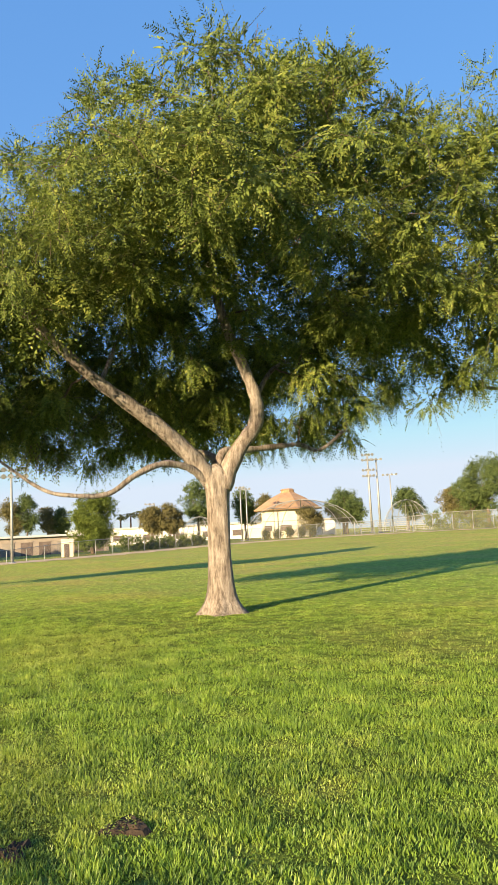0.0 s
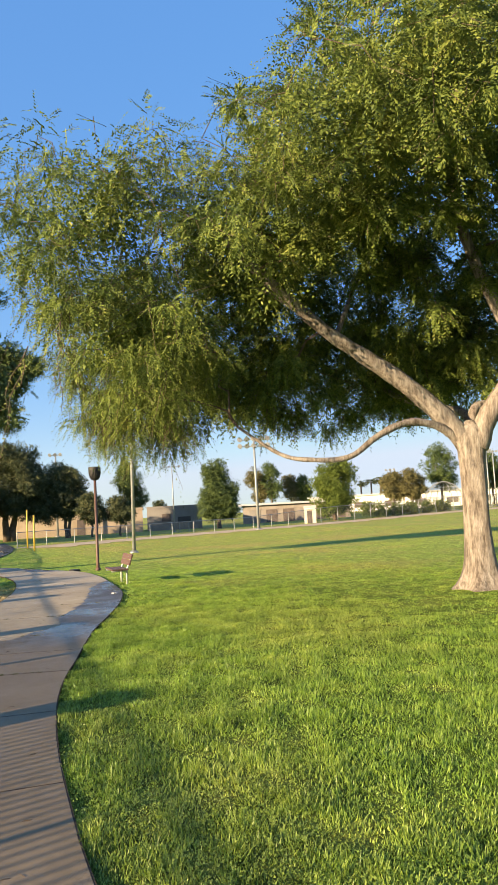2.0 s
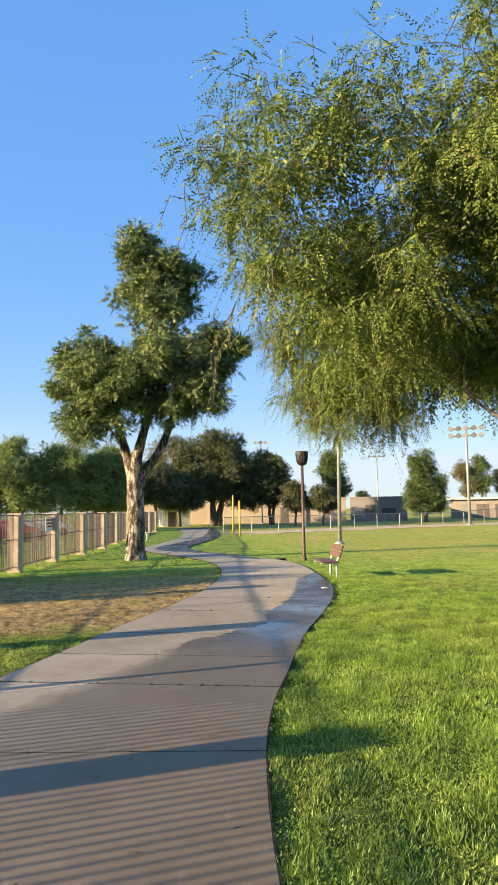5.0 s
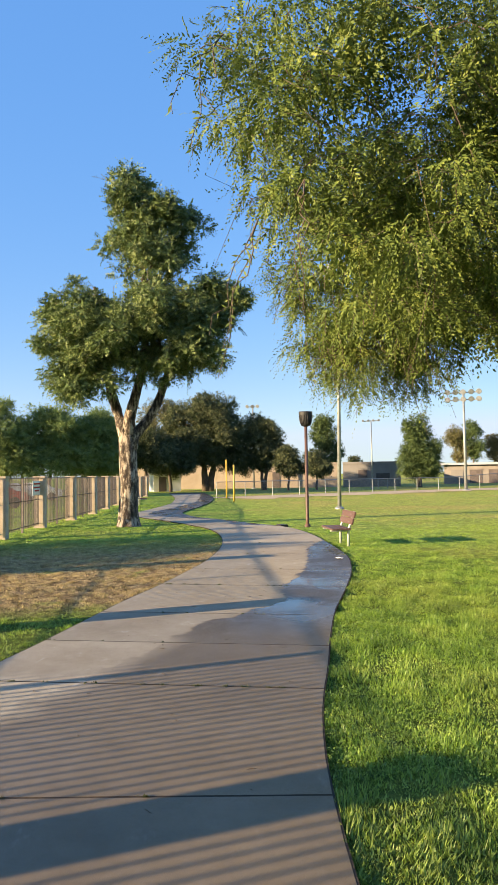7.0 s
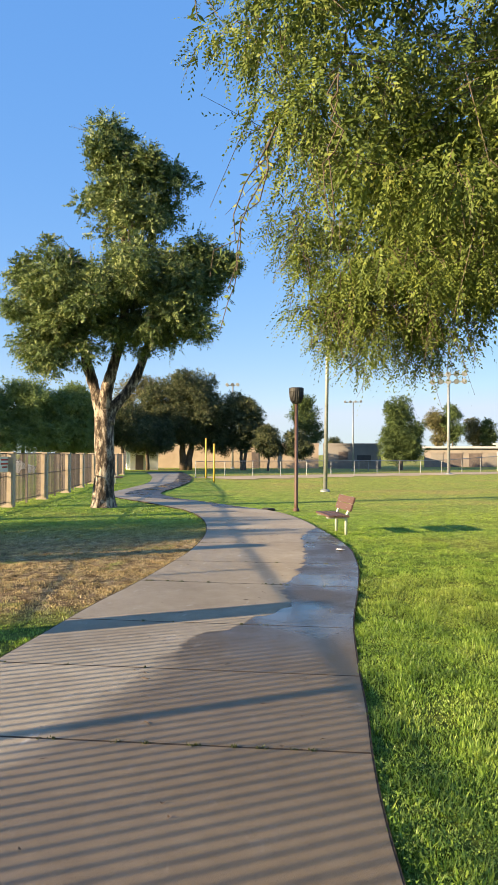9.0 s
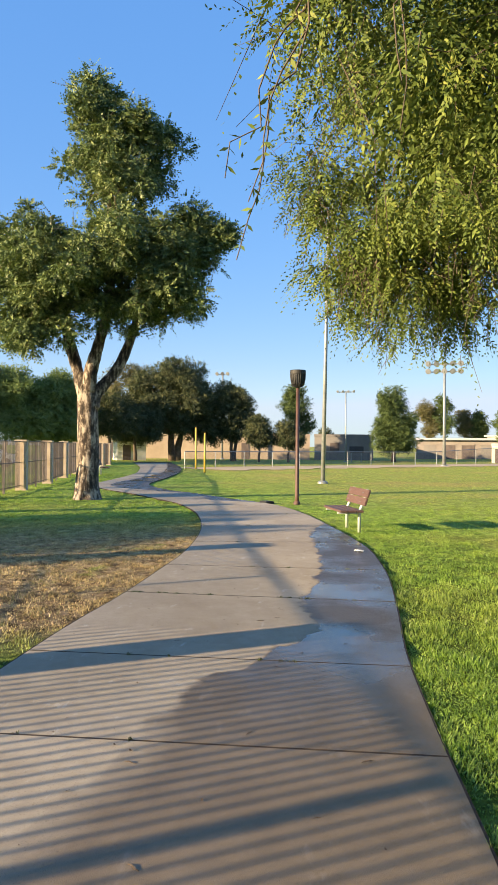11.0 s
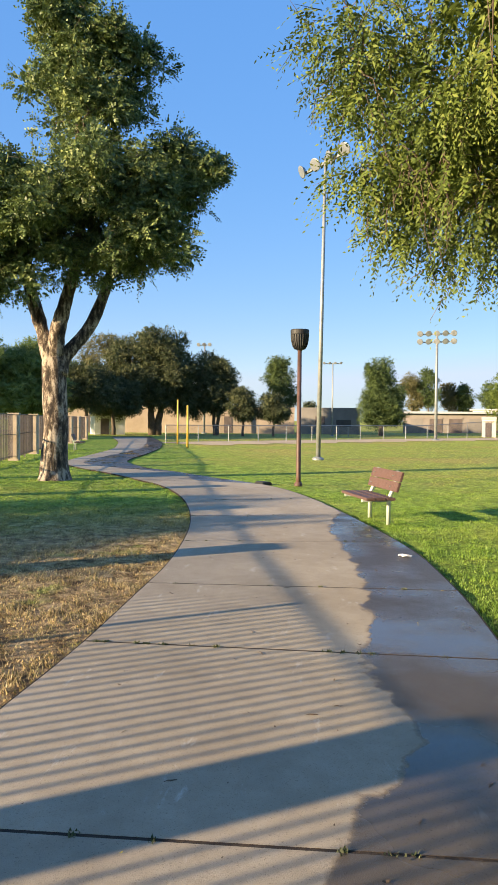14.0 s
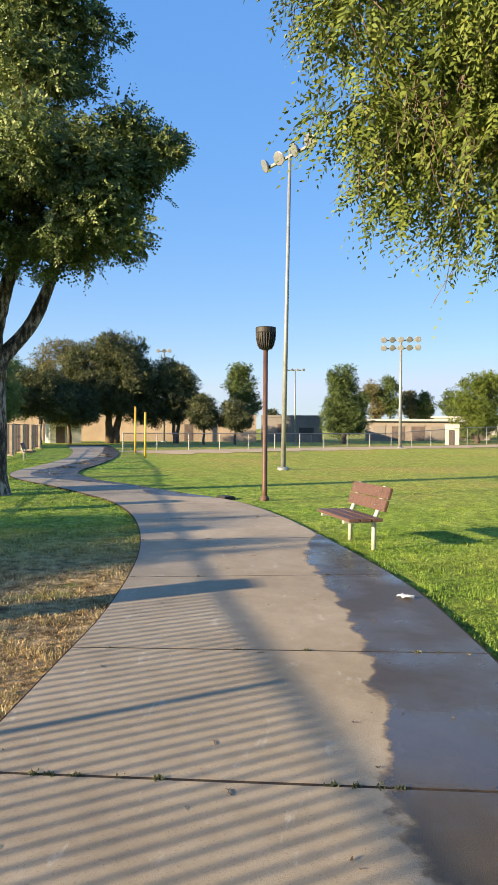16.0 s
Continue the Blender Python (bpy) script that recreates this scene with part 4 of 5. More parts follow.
def floodlight(parent, at, turn, tilt, size):
    """A round sports floodlight: bowl, rim and lens."""
    m = pose(*at, 90 + tilt, 0, turn)
    bowl = Build().lathe([(0.10, -0.30), (0.30, -0.22), (0.48, 0.0), (0.50, 0.06)], 14)
    bowl.v = [m @ (Vector(v) * size) for v in bowl.v]
    o = part("floodlight", bowl, LENS, parent, "round aluminium floodlight", True)
    glass = Build().lathe([(0.47, 0.064), (0.44, 0.075), (0.2, 0.085)], 14)
    glass.v = [m @ (Vector(v) * size) for v in glass.v]
    part("lens", glass, LENS, o)


def light_pole(label, at, height, r0, r1, arms, turn, lamps, size, span):
    p = thing("light_pole", label, "light pole", at, turn, "sports light poles")
    part("pole", Build().tube([(0, 0, -0.1), (0, 0, height * 0.5), (0, 0, height)], [r0, (r0 + r1) / 2, r1], 14), GALV, p, smooth=True)
    part("base_plate", Build().lathe([(r0 * 2.4, -0.02), (r0 * 2.4, 0.06), (r0 * 1.5, 0.12)], 14), GALV, p)
    for z in arms:
        part("crossarm", Build().box((-span / 2, -0.05, z - 0.05), (span / 2, 0.05, z + 0.05)), GALV, p)
        for k in range(lamps):
            floodlight(p, (-span / 2 + span * k / (lamps - 1), -0.15, z + 0.05), (k % 2) * 26 - 13, 25, size)
    return p


outfield_pole = light_pole("tall grey steel sports light pole on the outfield grass", (-39.32, 14.82, 0), 12.5, 0.10, 0.06, (12.25,), 10, 4, 0.56, 3.2)
outfield_pole.matrix_basis = Matrix.Translation((-39.32, 14.82, 0)) @ Matrix.Rotation(radians(0.8), 4, Vector((-0.92, 0.39, 0))) @ pose(0, 0, 0, 0, 0, 10)
light_pole("grey sports light pole with two rows of floodlights", (-68.4, 38.3, 0), 9.5, 0.15, 0.10, (9.35, 8.65), 55, 5, 0.55, 2.9)
light_pole("distant slim light pole with a short crossarm", (-84.5, 35.5, 0), 7.9, 0.09, 0.06, (7.8,), 60, 4, 0.30, 1.8)
light_pole("light pole rising behind the dark oak", (-98.8, 24.9, 0), 10.9, 0.14, 0.1, (10.7,), 60, 3, 0.5, 1.4)
light_pole("tall light tower beside the field building", (-71.8, 105.8, 0), 13.4, 0.22, 0.14, (13.2, 12.3, 10.6, 9.6), 35, 4, 0.50, 1.7)
light_pole("tall light tower beside the field building", (-71.1, 107.3, 0), 12.6, 0.22, 0.14, (12.4,), 35, 3, 0.5, 1.6)
light_pole("distant slim light pole with a short crossarm", (-80.9, 126.2, 0), 11.2, 0.14, 0.1, (11.1,), 30, 4, 0.5, 2.6)
light_pole("pale slim light pole behind the ball field", (-83.1, 86.1, 0), 8.7, 0.12, 0.08, (8.5,), 40, 3, 0.4, 1.2)
light_pole("pale slim light pole behind the ball field", (-82.5, 86.8, 0), 8.3, 0.12, 0.08, (8.2,), 40, 3, 0.4, 1.2)
light_pole("distant slim light pole with a short crossarm", (-97.6, 79.2, 0), 7.0, 0.11, 0.08, (6.9,), 40, 3, 0.4, 1.4)
for at, h in (((-60.0, 13.3, 0), 2.92), ((-52.2, 12.2, 0), 2.40)):
    p = thing("foul_pole", "yellow-painted steel field pole standing in the grass", "pole", at, 0, "yellow poles")
    part("shaft", Build().tube([(0, 0, -0.1), (0, 0, h)], [0.06, 0.06], 12), YELLOW, p, smooth=True)
    part("pole_cap", Build().lathe([(0.065, h), (0.065, h + 0.03), (0.03, h + 0.06)], 12), YELLOW, p)


# ---- ball field: warning track and wire fence ----
FIELD_FENCE = [(-61.5, 12.8), (-64, 18), (-66, 23), (-68.5, 29), (-71, 36), (-73.2, 43), (-75.5, 50), (-77, 58), (-78, 65), (-77.8, 73), (-75.6, 81), (-71.5, 88), (-65.5, 94.5), (-58, 100), (-50, 104), (-40, 106.5), (-20, 108)]
ff = fine(FIELD_FENCE, 6)
tb = Build()
for i, p in enumerate(ff):
    d = ff[min(i + 1, len(ff) - 1)] - ff[max(i - 1, 0)]
    nrm = np.array([d[1], -d[0]]) / np.linalg.norm(d)
    w = 5.0 + 0.9 * math.sin(i * 1.7)
    tb.v += [(*q, rise(q[1]) + 0.016) for q in (p - nrm * 1.5, p + nrm * w / 2, p + nrm * w)]
    if i:
        tb.f += [(3 * i - 3, 3 * i - 2, 3 * i + 1, 3 * i), (3 * i - 2, 3 * i - 1, 3 * i + 2, 3 * i + 1)]
track = tagged(new("warning_track", tb.mesh("warning_track", TRACK)), "strip of reddish clay warning track along the field fence", "warning track", kind="structure")

fence = thing("field_fence", "chain-link ball field fence with pale steel posts", "fence", (0, 0, 0))
step = np.concatenate([[0], np.cumsum(np.linalg.norm(np.diff(ff, axis=0), axis=1))])
stations = np.arange(0, step[-1], 2.9)
fx, fy = np.interp(stations, step, ff[:, 0]), np.interp(stations, step, ff[:, 1])
tall = lambda s: float(np.interp(s, [0, 28, 42, 92, 100], [1.25, 1.25, 1.9, 2.0, 2.7]))
post_mesh = Build().tube([(0, 0, -0.05), (0, 0, 1)], [0.032, 0.032], 6).mesh("post", GALV)
for s, x, y in zip(stations, fx, fy):
    o = part("post", post_mesh, GALV, fence)
    o.location, o.scale = (x, y, rise(y)), (1, 1, tall(s))
for i in range(len(stations) - 1):
    g0, g1 = rise(fy[i]), rise(fy[i + 1])
    h0, h1 = g0 + tall(stations[i]), g1 + tall(stations[i + 1])
    part("rail", Build().tube([(fx[i], fy[i], h0), (fx[i + 1], fy[i + 1], h1)], [0.03, 0.03], 5), GALV, fence)
    w = Build()
    w.v = [Vector((fx[i], fy[i], g0 + 0.03)), Vector((fx[i + 1], fy[i + 1], g1 + 0.03)), Vector((fx[i + 1], fy[i + 1], h1)), Vector((fx[i], fy[i], h0))]
    w.f = [(0, 1, 2, 3)]
    part("wire_mesh", w, CHAIN, fence)


# ---- buildings ----
def field_building(at):
    """Eight-sided two-storey scorers' building with a low conical shingle roof."""
    h = thing("field_building", "cream eight-sided building with a brown conical shingle roof", "building", at, 12)
    wall = part("wall", Build().lathe([(4.9, -0.3), (4.9, 4.9)], 8), CREAM, h)
    roof = part("roof", Build().lathe([(6.2, 4.7), (6.25, 4.85), (3.4, 6.7), (1.4, 7.7), (1.35, 7.75)], 8), ROOF, h)
    part("roof_vent", Build().lathe([(1.2, 7.7), (1.2, 8.15), (1.35, 8.2), (0.9, 8.45)], 8), ROOF, roof)
    for k in range(8):
        w = math.pi / 8 + k * math.pi / 4
        m = pose(4.55 * math.cos(w), 4.55 * math.sin(w), 0, 0, 0, math.degrees(w))
        win = part("window", Build().box((-0.06, -1.0, 1.1), (0.06, 1.0, 2.1), m), DARK_DOOR, wall, "closed dark service window")
        part("frame", Build().box((-0.02, -1.12, 0.98), (0.09, 1.12, 1.08), m), CREAM, win)
    return h


field_building((-85.3, 100.2, 0))
for x, y, r in ((-78.3, 86.6, 0.9), (-77.0, 87.8, 1.1), (-75.6, 89.0, 0.9), (-74.3, 90.1, 1.1), (-72.8, 91.3, 0.8)):
    rng = np.random.default_rng(int(abs(x * 10)))
    b = thing("shrub", "clipped dark green shrub at the foot of the building", "shrub", (x, y, 0), 0, "clipped shrubs")
    corners, _, _ = scatter_sprays(rng, fill_blobs(rng, [(0, 0, 0.95, r * 0.7, r * 0.7, 0.75)], 24, 0.3), np.full((24, 3), 0.35), 500, 4, 0.25, 0.2, 0.1)
    tagged(part("foliage", quads_mesh("foliage", corners, OAK_LEAF), OAK_LEAF, b), kind="stuff")


def long_building(name, label, a, b, height, depth, wall_mat, roof_mat, openings, over=0.4):
    a, b = Vector((*a, 0)), Vector((*b, 0))
    run = (b - a).length
    h = thing(name, label, "building", a, math.degrees(math.atan2(b.y - a.y, b.x - a.x)))
    wall = part("wall", Build().box((0, 0, -0.5), (run, depth, height)), wall_mat, h)
    part("roof", Build().box((-over, -over, height + 0.003), (run + over, depth + over, height + 0.30), None, 0.02), roof_mat, h)
    for x0, w, z0, z1, mat_ in openings:
        d = part("door" if z0 < 0.3 else "window", Build().box((x0, -0.05, z0), (x0 + w, 0.05, z1)), mat_, wall)
        part("frame", Build().box((x0 - 0.12, -0.08, z1 + 0.004), (x0 + w + 0.12, 0.03, z1 + 0.14)), wall_mat, d)
    return h


long_building("warehouse", "long windowless tan stucco wall of a low building", (-108.0, 3.0), (-98.4, 36.5), 3.0, 8, STUCCO, STUCCO, [(9, 1.6, 0.0, 2.1, DARK_DOOR), (26, 1.0, 0.0, 2.1, DARK_DOOR)], 0.05)
long_building("warehouse", "low grey stucco building beside the tan wall", (-98.0, 37.0), (-95.0, 43.9), 3.0, 8, GREY_STUCCO, GREY_STUCCO, [(2.0, 1.2, 1.2, 2.2, DARK_DOOR)], 0.05)
long_building("classroom_block", "low rose-grey classroom block with pale flat roof and dark doors", (-103.0, 54.4), (-94.5, 68.5), 2.7, 9, ROSE_STUCCO, FLAT_ROOF,
              [(1.0 + 2.6 * k, 1.7, 0.0, 2.0, DARK_DOOR if k % 3 else GREY_STUCCO) for k in range(6)], 0.6)
long_building("shed", "small white shed at the end of the walk", (-90.9, 11.0), (-91.1, 14.2), 2.1, 3, WHITE, FLAT_ROOF, [(0.6, 0.9, 0.0, 1.7, DARK_DOOR)], 0.15)
long_building("school_hall", "long pale low building with flat roof beyond the fields", (-130.0, 84.0), (-92.0, 122.0), 3.2, 10, WHITE, FLAT_ROOF, [(3 + 6 * k, 2.2, 0.9, 2.0, DARK_DOOR) for k in range(8)], 0.5)
long_building("house", "pale low house roofs beyond the boundary fence", (-96.0, -34.0), (-98.0, -8.0), 2.9, 9, WHITE, FLAT_ROOF, [(2 + 5 * k, 1.6, 0.9, 2.0, DARK_DOOR) for k in range(5)], 0.7)

sb = thing("scoreboard", "dark ball field scoreboard on two posts", "scoreboard", (-84.0, 36.6, 0), 72)
part("panel", Build().box((-0.78, -0.1, 1.05), (0.78, 0.1, 1.75), None, 0.02), BOARD_BLACK, sb)
for x in (-0.55, 0.55):
    part("post", Build().tube([(x, 0.16, -0.1), (x, 0.16, 1.7)], [0.05, 0.05], 8), GALV, sb)


def cage(at, r, height, turn):
    """A domed wire backstop: bent pipes with netting between them."""
    c = thing("backstop_cage", "domed pipe-and-wire backstop cage behind the field fence", "backstop", at, turn, "backstop cages")
    for k in range(9):
        w = math.pi * k / 8
        pts = [(r * math.cos(w) * math.cos(t), r * math.sin(w) * math.cos(t) * 0.8, height * math.sin(t)) for t in np.linspace(0, math.pi / 2, 8)]
        part("pipe", Build().tube(pts, [0.05] * 8, 5), GALV, c)
    for t in (0.0, 0.5, 0.95):
        pts = [(r * math.cos(w) * math.cos(t), r * math.sin(w) * math.cos(t) * 0.8, max(0.04, height * math.sin(t))) for w in np.linspace(0, math.pi, 15)]
        part("hoop", Build().tube(pts, [0.04] * 15, 5), GALV, c)
    net = Build()
    ws, ts = np.linspace(0, math.pi, 9), np.linspace(0, math.pi / 2, 6)
    for w in ws:
        for t in ts:
            net.v.append(Vector((r * 0.995 * math.cos(w) * math.cos(t), r * 0.995 * math.sin(w) * math.cos(t) * 0.8, height * 0.995 * math.sin(t) + 0.02)))
    for i in range(8):
        for j in range(5):
            o = i * 6 + j
            net.f.append((o, o + 6, o + 7, o + 1))
    part("netting", net, CHAIN, c)
    return c


cage((-73.5, 89.6, 0), 9.0, 5.9, 41)
cage((-73.3, 119.2, 0), 4.3, 5.7, 35)
cage((-82.4, 76.4, 0), 3.2, 4.2, 45)
for k in range(6):
    st = thing("bleachers", "aluminium bleacher rows behind the field fence", "bleachers", (-69.6 + k * 2.2, 101.5 + k * 1.7, 0), 38, "bleacher sections")
    for j in range(5):
        part("bench_plank", Build().box((-1.2, j * 0.6, 0.35 + j * 0.32), (1.2, j * 0.6 + 0.3, 0.41 + j * 0.32)), GALV, st)
    for x in (-1.0, 1.0):
        part("support", Build().tube([(x, 0, -0.05), (x, 2.7, 1.72)], [0.04, 0.04], 5), GALV, st)
        part("support", Build().tube([(x, 2.7, -0.05), (x, 2.7, 1.72)], [0.04, 0.04], 5), GALV, st)


def hedge(at, turn, size, seed, label):
    rng = np.random.default_rng(seed)
    h = thing("hedge", label, "hedge", at, turn, "field hedges")
    n = int(size[0] * 8)
    c = rng.uniform((-size[0] / 2, -size[1] / 2, 0.25), (size[0] / 2, size[1] / 2, size[2] - 0.2), (n, 3))
    corners, _, _ = scatter_sprays(rng, c, np.full((n, 3), 0.42), n * 28, 4, 0.3, 0.24, 0.1)
    tagged(part("foliage", quads_mesh("foliage", corners, HEDGE_LEAF), HEDGE_LEAF, h), kind="stuff")


hedge((-58.6, 107.0, 0), 35, (6.0, 1.6, 3.0), 1, "clipped square green hedge behind the field fence")
hedge((-53.6, 109.8, 0), 30, (5.0, 1.6, 2.3), 2, "clipped square green hedge behind the field fence")
hedge((-47.6, 112.4, 0), 25, (6.0, 1.6, 2.5), 3, "clipped square green hedge behind the field fence")
hedge((-78.6, 60.6, 0), 100, (3.4, 1.8, 2.1), 4, "low green hedge beside the field fence")
hedge((-81.2, 70.0, 0), 95, (13, 1.2, 1.6), 5, "low dark hedge behind the field fence")


# ---- parked cars beyond the boundary fence ----
def car(at, turn, paint, label):
    c = thing("car", label, "car", at, turn, "parked cars")
    bm = bmesh.new()
    prof = [(-2.15, 0.35), (-2.2, 0.75), (-1.95, 0.95), (-1.35, 1.0), (-0.75, 1.42), (0.75, 1.45), (1.45, 1.02), (2.1, 0.9), (2.2, 0.6), (2.15, 0.35)]
    rows = []
    for y, k in ((-0.86, 0.93), (-0.80, 1.0), (0.80, 1.0), (0.86, 0.93)):
        rows.append([bm.verts.new((x * (0.98 if abs(y) > 0.82 else 1), y * (0.86 if z > 1.1 else 1), 0.35 + (z - 0.35) * k)) for x, z in prof])
    for a, b in zip(rows[:-1], rows[1:]):
        for i in range(len(prof) - 1):
            bm.faces.new((a[i], a[i + 1], b[i + 1], b[i]))
        bm.faces.new((a[-1], a[0], b[0], b[-1]))
    bm.faces.new(rows[0][::-1])
    bm.faces.new(rows[-1])
    body = Build()
    body.take(bm)
    part("body", body, paint, c)
    for y in (-0.80, 0.80):
        s = 1 if y > 0 else -1
        part("side_window", Build().box((-0.95, min(y * 0.93, y * 0.93 + 0.03 * s), 1.05), (1.0, max(y * 0.93, y * 0.93 + 0.03 * s), 1.34), None, 0.01), GLASS_DARK, c)
        for x in (-1.35, 1.35):
            tyre = Build().lathe([(0.20, -0.1), (0.33, -0.1), (0.33, 0.1), (0.20, 0.1)], 16)
            m = pose(x, y, 0.33, 90, 0, 0)
            tyre.v = [m @ Vector(v) for v in tyre.v]
            w = part("wheel", tyre, RUBBER, c)
            rim = Build().lathe([(0.20, -0.105), (0.06, -0.11)], 12)
            rim.v = [m @ Vector(v) for v in rim.v]
            part("rim", rim, GALV, w)
    return c


lot = Build().box((-120, -48, -0.05), (-8, -12, -0.008))
lot.v = [Vector((v.x, v.y + (-v.x - 30) * 0.17, v.z)) for v in lot.v]
tagged(new("parking_lot", lot.mesh("parking_lot", ASPHALT)), "grey asphalt car park beyond the boundary fence", "car park", kind="structure")
car((-51.5, -3.0, 0), 95, RED_PAINT, "red parked car beyond the picket fence")
car((-57.5, -2.6, 0), 95, GREY_PAINT, "silver parked car beyond the picket fence")
car((-44.0, -7.5, 0), 95, GREY_PAINT, "silver parked car beyond the picket fence")
car((-64.5, -1.2, 0), 95, WHITE, "white parked car beyond the picket fence")
car((-39.5, -4.6, 0), 95, WHITE, "white parked car beyond the picket fence")

# ---- distant trees ----
distant_tree("large dark evergreen oak with a double trunk", (-90.2, 17.2, 0), 11.6,
             [(0, 0.2, 6.6, 4.4, 4.2, 2.8), (0, 0.5, 9.2, 2.9, 2.9, 2.2), (0.5, -3.2, 5.4, 3.0, 2.7, 2.1), (0, 3.2, 5.4, 3.0, 2.4, 2.4), (0.4, -5.6, 4.6, 2.6, 2.6, 2.0), (0, 2.4, 7.4, 2.6, 2.2, 2.2), (0, -2.6, 8.0, 2.4, 2.2, 1.8), (0.5, -4.2, 3.6, 2.0, 2.2, 1.3), (0.8, 3.6, 3.7, 1.8, 2.0, 1.4), (1.2, 0.8, 4.6, 2.0, 2.2, 1.2)], OAK_LEAF, 31, (0.42, 0.28), ((0, -0.5), (0, 0.8)), 24000, 0.34, 280, "oak_tree")
distant_tree("dark evergreen tree beside the large oak", (-88.7, 23.7, 0), 8.8, [(0, 0, 5.3, 1.7, 1.9, 2.9), (0, -1.0, 7.0, 1.4, 1.4, 1.6), (0, 0.7, 4.2, 1.5, 1.6, 1.8)], OAK_LEAF, 32, (0.20, 0.13), ((0, -0.4), (0, 0.3)), 5500, 0.32, 90)
distant_tree("tall airy eucalyptus with olive leaves behind the oak", (-104.6, 13.1, 0), 13.0, [(0, 0, 9.4, 2.6, 2.8, 2.9), (0, 1.4, 11.0, 1.7, 1.7, 1.8), (0, -2.0, 7.6, 2.2, 2.0, 2.4)], TAN_LEAF, 33, (0.3, 0.2), ((0, 0),), 2800, 0.32, 60)
for k, (x, y, s) in enumerate(((-86.0, 9.6, 0.95), (-88.0, 12.6, 0.85), (-76.5, 3.6, 1.05), (-74.5, -0.2, 1.12), (-73.0, -4.8, 1.1), (-79.0, -9.5, 1.3), (-92.0, 5.5, 1.2))):
    distant_tree("leafy green tree beyond the boundary fence", (x, y, 0), 7.5 * s, [(0, 0, 5.4 * s, 2.6 * s, 2.7 * s, 1.9 * s), (0.4, 1.3 * s, 4.2 * s, 1.9, 2.0 * s, 1.6 * s), (0, -1.5 * s, 4.6 * s, 1.9, 1.9 * s, 1.7 * s)] + [(0.8, -0.4 * s, 2.9 * s, 1.8, 2.2 * s, 1.2 * s), (0.5, 1.8 * s, 3.0 * s, 1.4, 1.4 * s, 1.1 * s), (0.5, 0.3 * s, 6.6 * s, 1.3, 1.4 * s, 1.0 * s)][:3 if k > 1 else 0],
                 GROVE_LEAF if k > 1 else OAK_LEAF, 40 + k, (0.20, 0.13), ((0, 0),), 8500, 0.30, 135)
for k, (x, y, h) in enumerate(((-84.1, 25.3, 4.9), (-83.1, 28.3, 4.4))):
    distant_tree("small dark tree in front of the tan wall", (x, y, 0), h, [(0, 0, h * 0.62, 1.3, 1.5, h * 0.27), (0, 0.7, h * 0.5, 1.0, 1.0, h * 0.2), (0, -0.3, h * 0.85, 0.7, 0.8, 0.6)], OAK_LEAF, 50 + k, (0.12, 0.08), ((0, 0),), 2600, 0.27, 55)
distant_tree("upright green poplar-like tree behind the field", (-108.6, 38.3, 0), 10.4, [(0, -0.2, 7.6, 1.5, 1.6, 2.7), (0, 0.6, 5.0, 1.5, 1.7, 1.7), (0, -0.6, 9.2, 0.9, 1.0, 1.2)], FAR_LEAF, 53, (0.2, 0.14), ((0, 0),), 4000, 0.32, 70)
distant_tree("low palm-like shrub behind the grey building", (-113.3, 44.6, 0), 4.5, [(0, 0, 3.4, 0.9, 0.9, 1.0)], OAK_LEAF, 58, (0.14, 0.1), ((0, 0),), 500, 0.3, 12)
distant_tree("dense green conical tree behind the field fence", (-87.6, 43.0, 0), 8.7, [(0, 0, 2.9, 2.2, 2.5, 2.0), (0, 0.1, 4.9, 2.0, 2.2, 2.2), (0, -0.3, 7.2, 1.3, 1.5, 1.5)], FAR_LEAF, 54, (0.26, 0.18), ((0, 0),), 7000, 0.32, 120)
for k, (x, y, h, w, mt) in enumerate(((-141.5, 77.8, 10.5, 2.0, TAN_LEAF), (-139.9, 80.6, 11.5, 1.8, FAR_LEAF), (-142.8, 87.2, 9.1, 1.7, TAN_LEAF), (-141.2, 89.5, 8.5, 1.6, FAR_LEAF), (-136.5, 92.7, 8.6, 2.4, FAR_LEAF), (-96.6, 78.7, 6.5, 1.7, TAN_LEAF), (-94.7, 81.0, 6.4, 1.9, TAN_LEAF), (-95.3, 87.8, 10.4, 2.4, FAR_LEAF),
                                      (-96.7, 100.8, 8.8, 2.3, FAR_LEAF), (-93.0, 103.5, 8.2, 2.0, TAN_LEAF))):
    distant_tree("distant tree beyond the playing fields", (x, y, 0), h, [(0, 0, h * 0.66, w, w, h * 0.26), (0, w * 0.4, h * 0.5, w * 0.8, w * 0.8, h * 0.18), (0.3, -w * 0.3, h * 0.84, w * 0.6, w * 0.6, h * 0.15)], mt, 60 + k, (0.22, 0.15), ((0, 0),), 2200, 0.40, 50)
distant_tree("round weeping tree with yellow-green foliage at the field fence", (-84.9, 59.1, 0), 8.3, [(0, 0, 5.0, 2.8, 2.8, 3.0), (0, 0, 2.8, 3.0, 3.0, 2.2), (0.8, 0.6, 6.9, 1.9, 1.9, 1.2)], HEDGE_LEAF, 80, (0.3, 0.2), ((0, 0),), 8000, 0.28, 130)
distant_tree("small brown-green tree before the field building", (-75.7, 94.1, 0), 5.2, [(0, 0, 3.5, 2.0, 2.0, 1.5), (0.5, 0.5, 2.3, 1.6, 1.6, 1.2)], TAN_LEAF, 81, (0.15, 0.1), ((0, 0),), 2200, 0.26, 45)
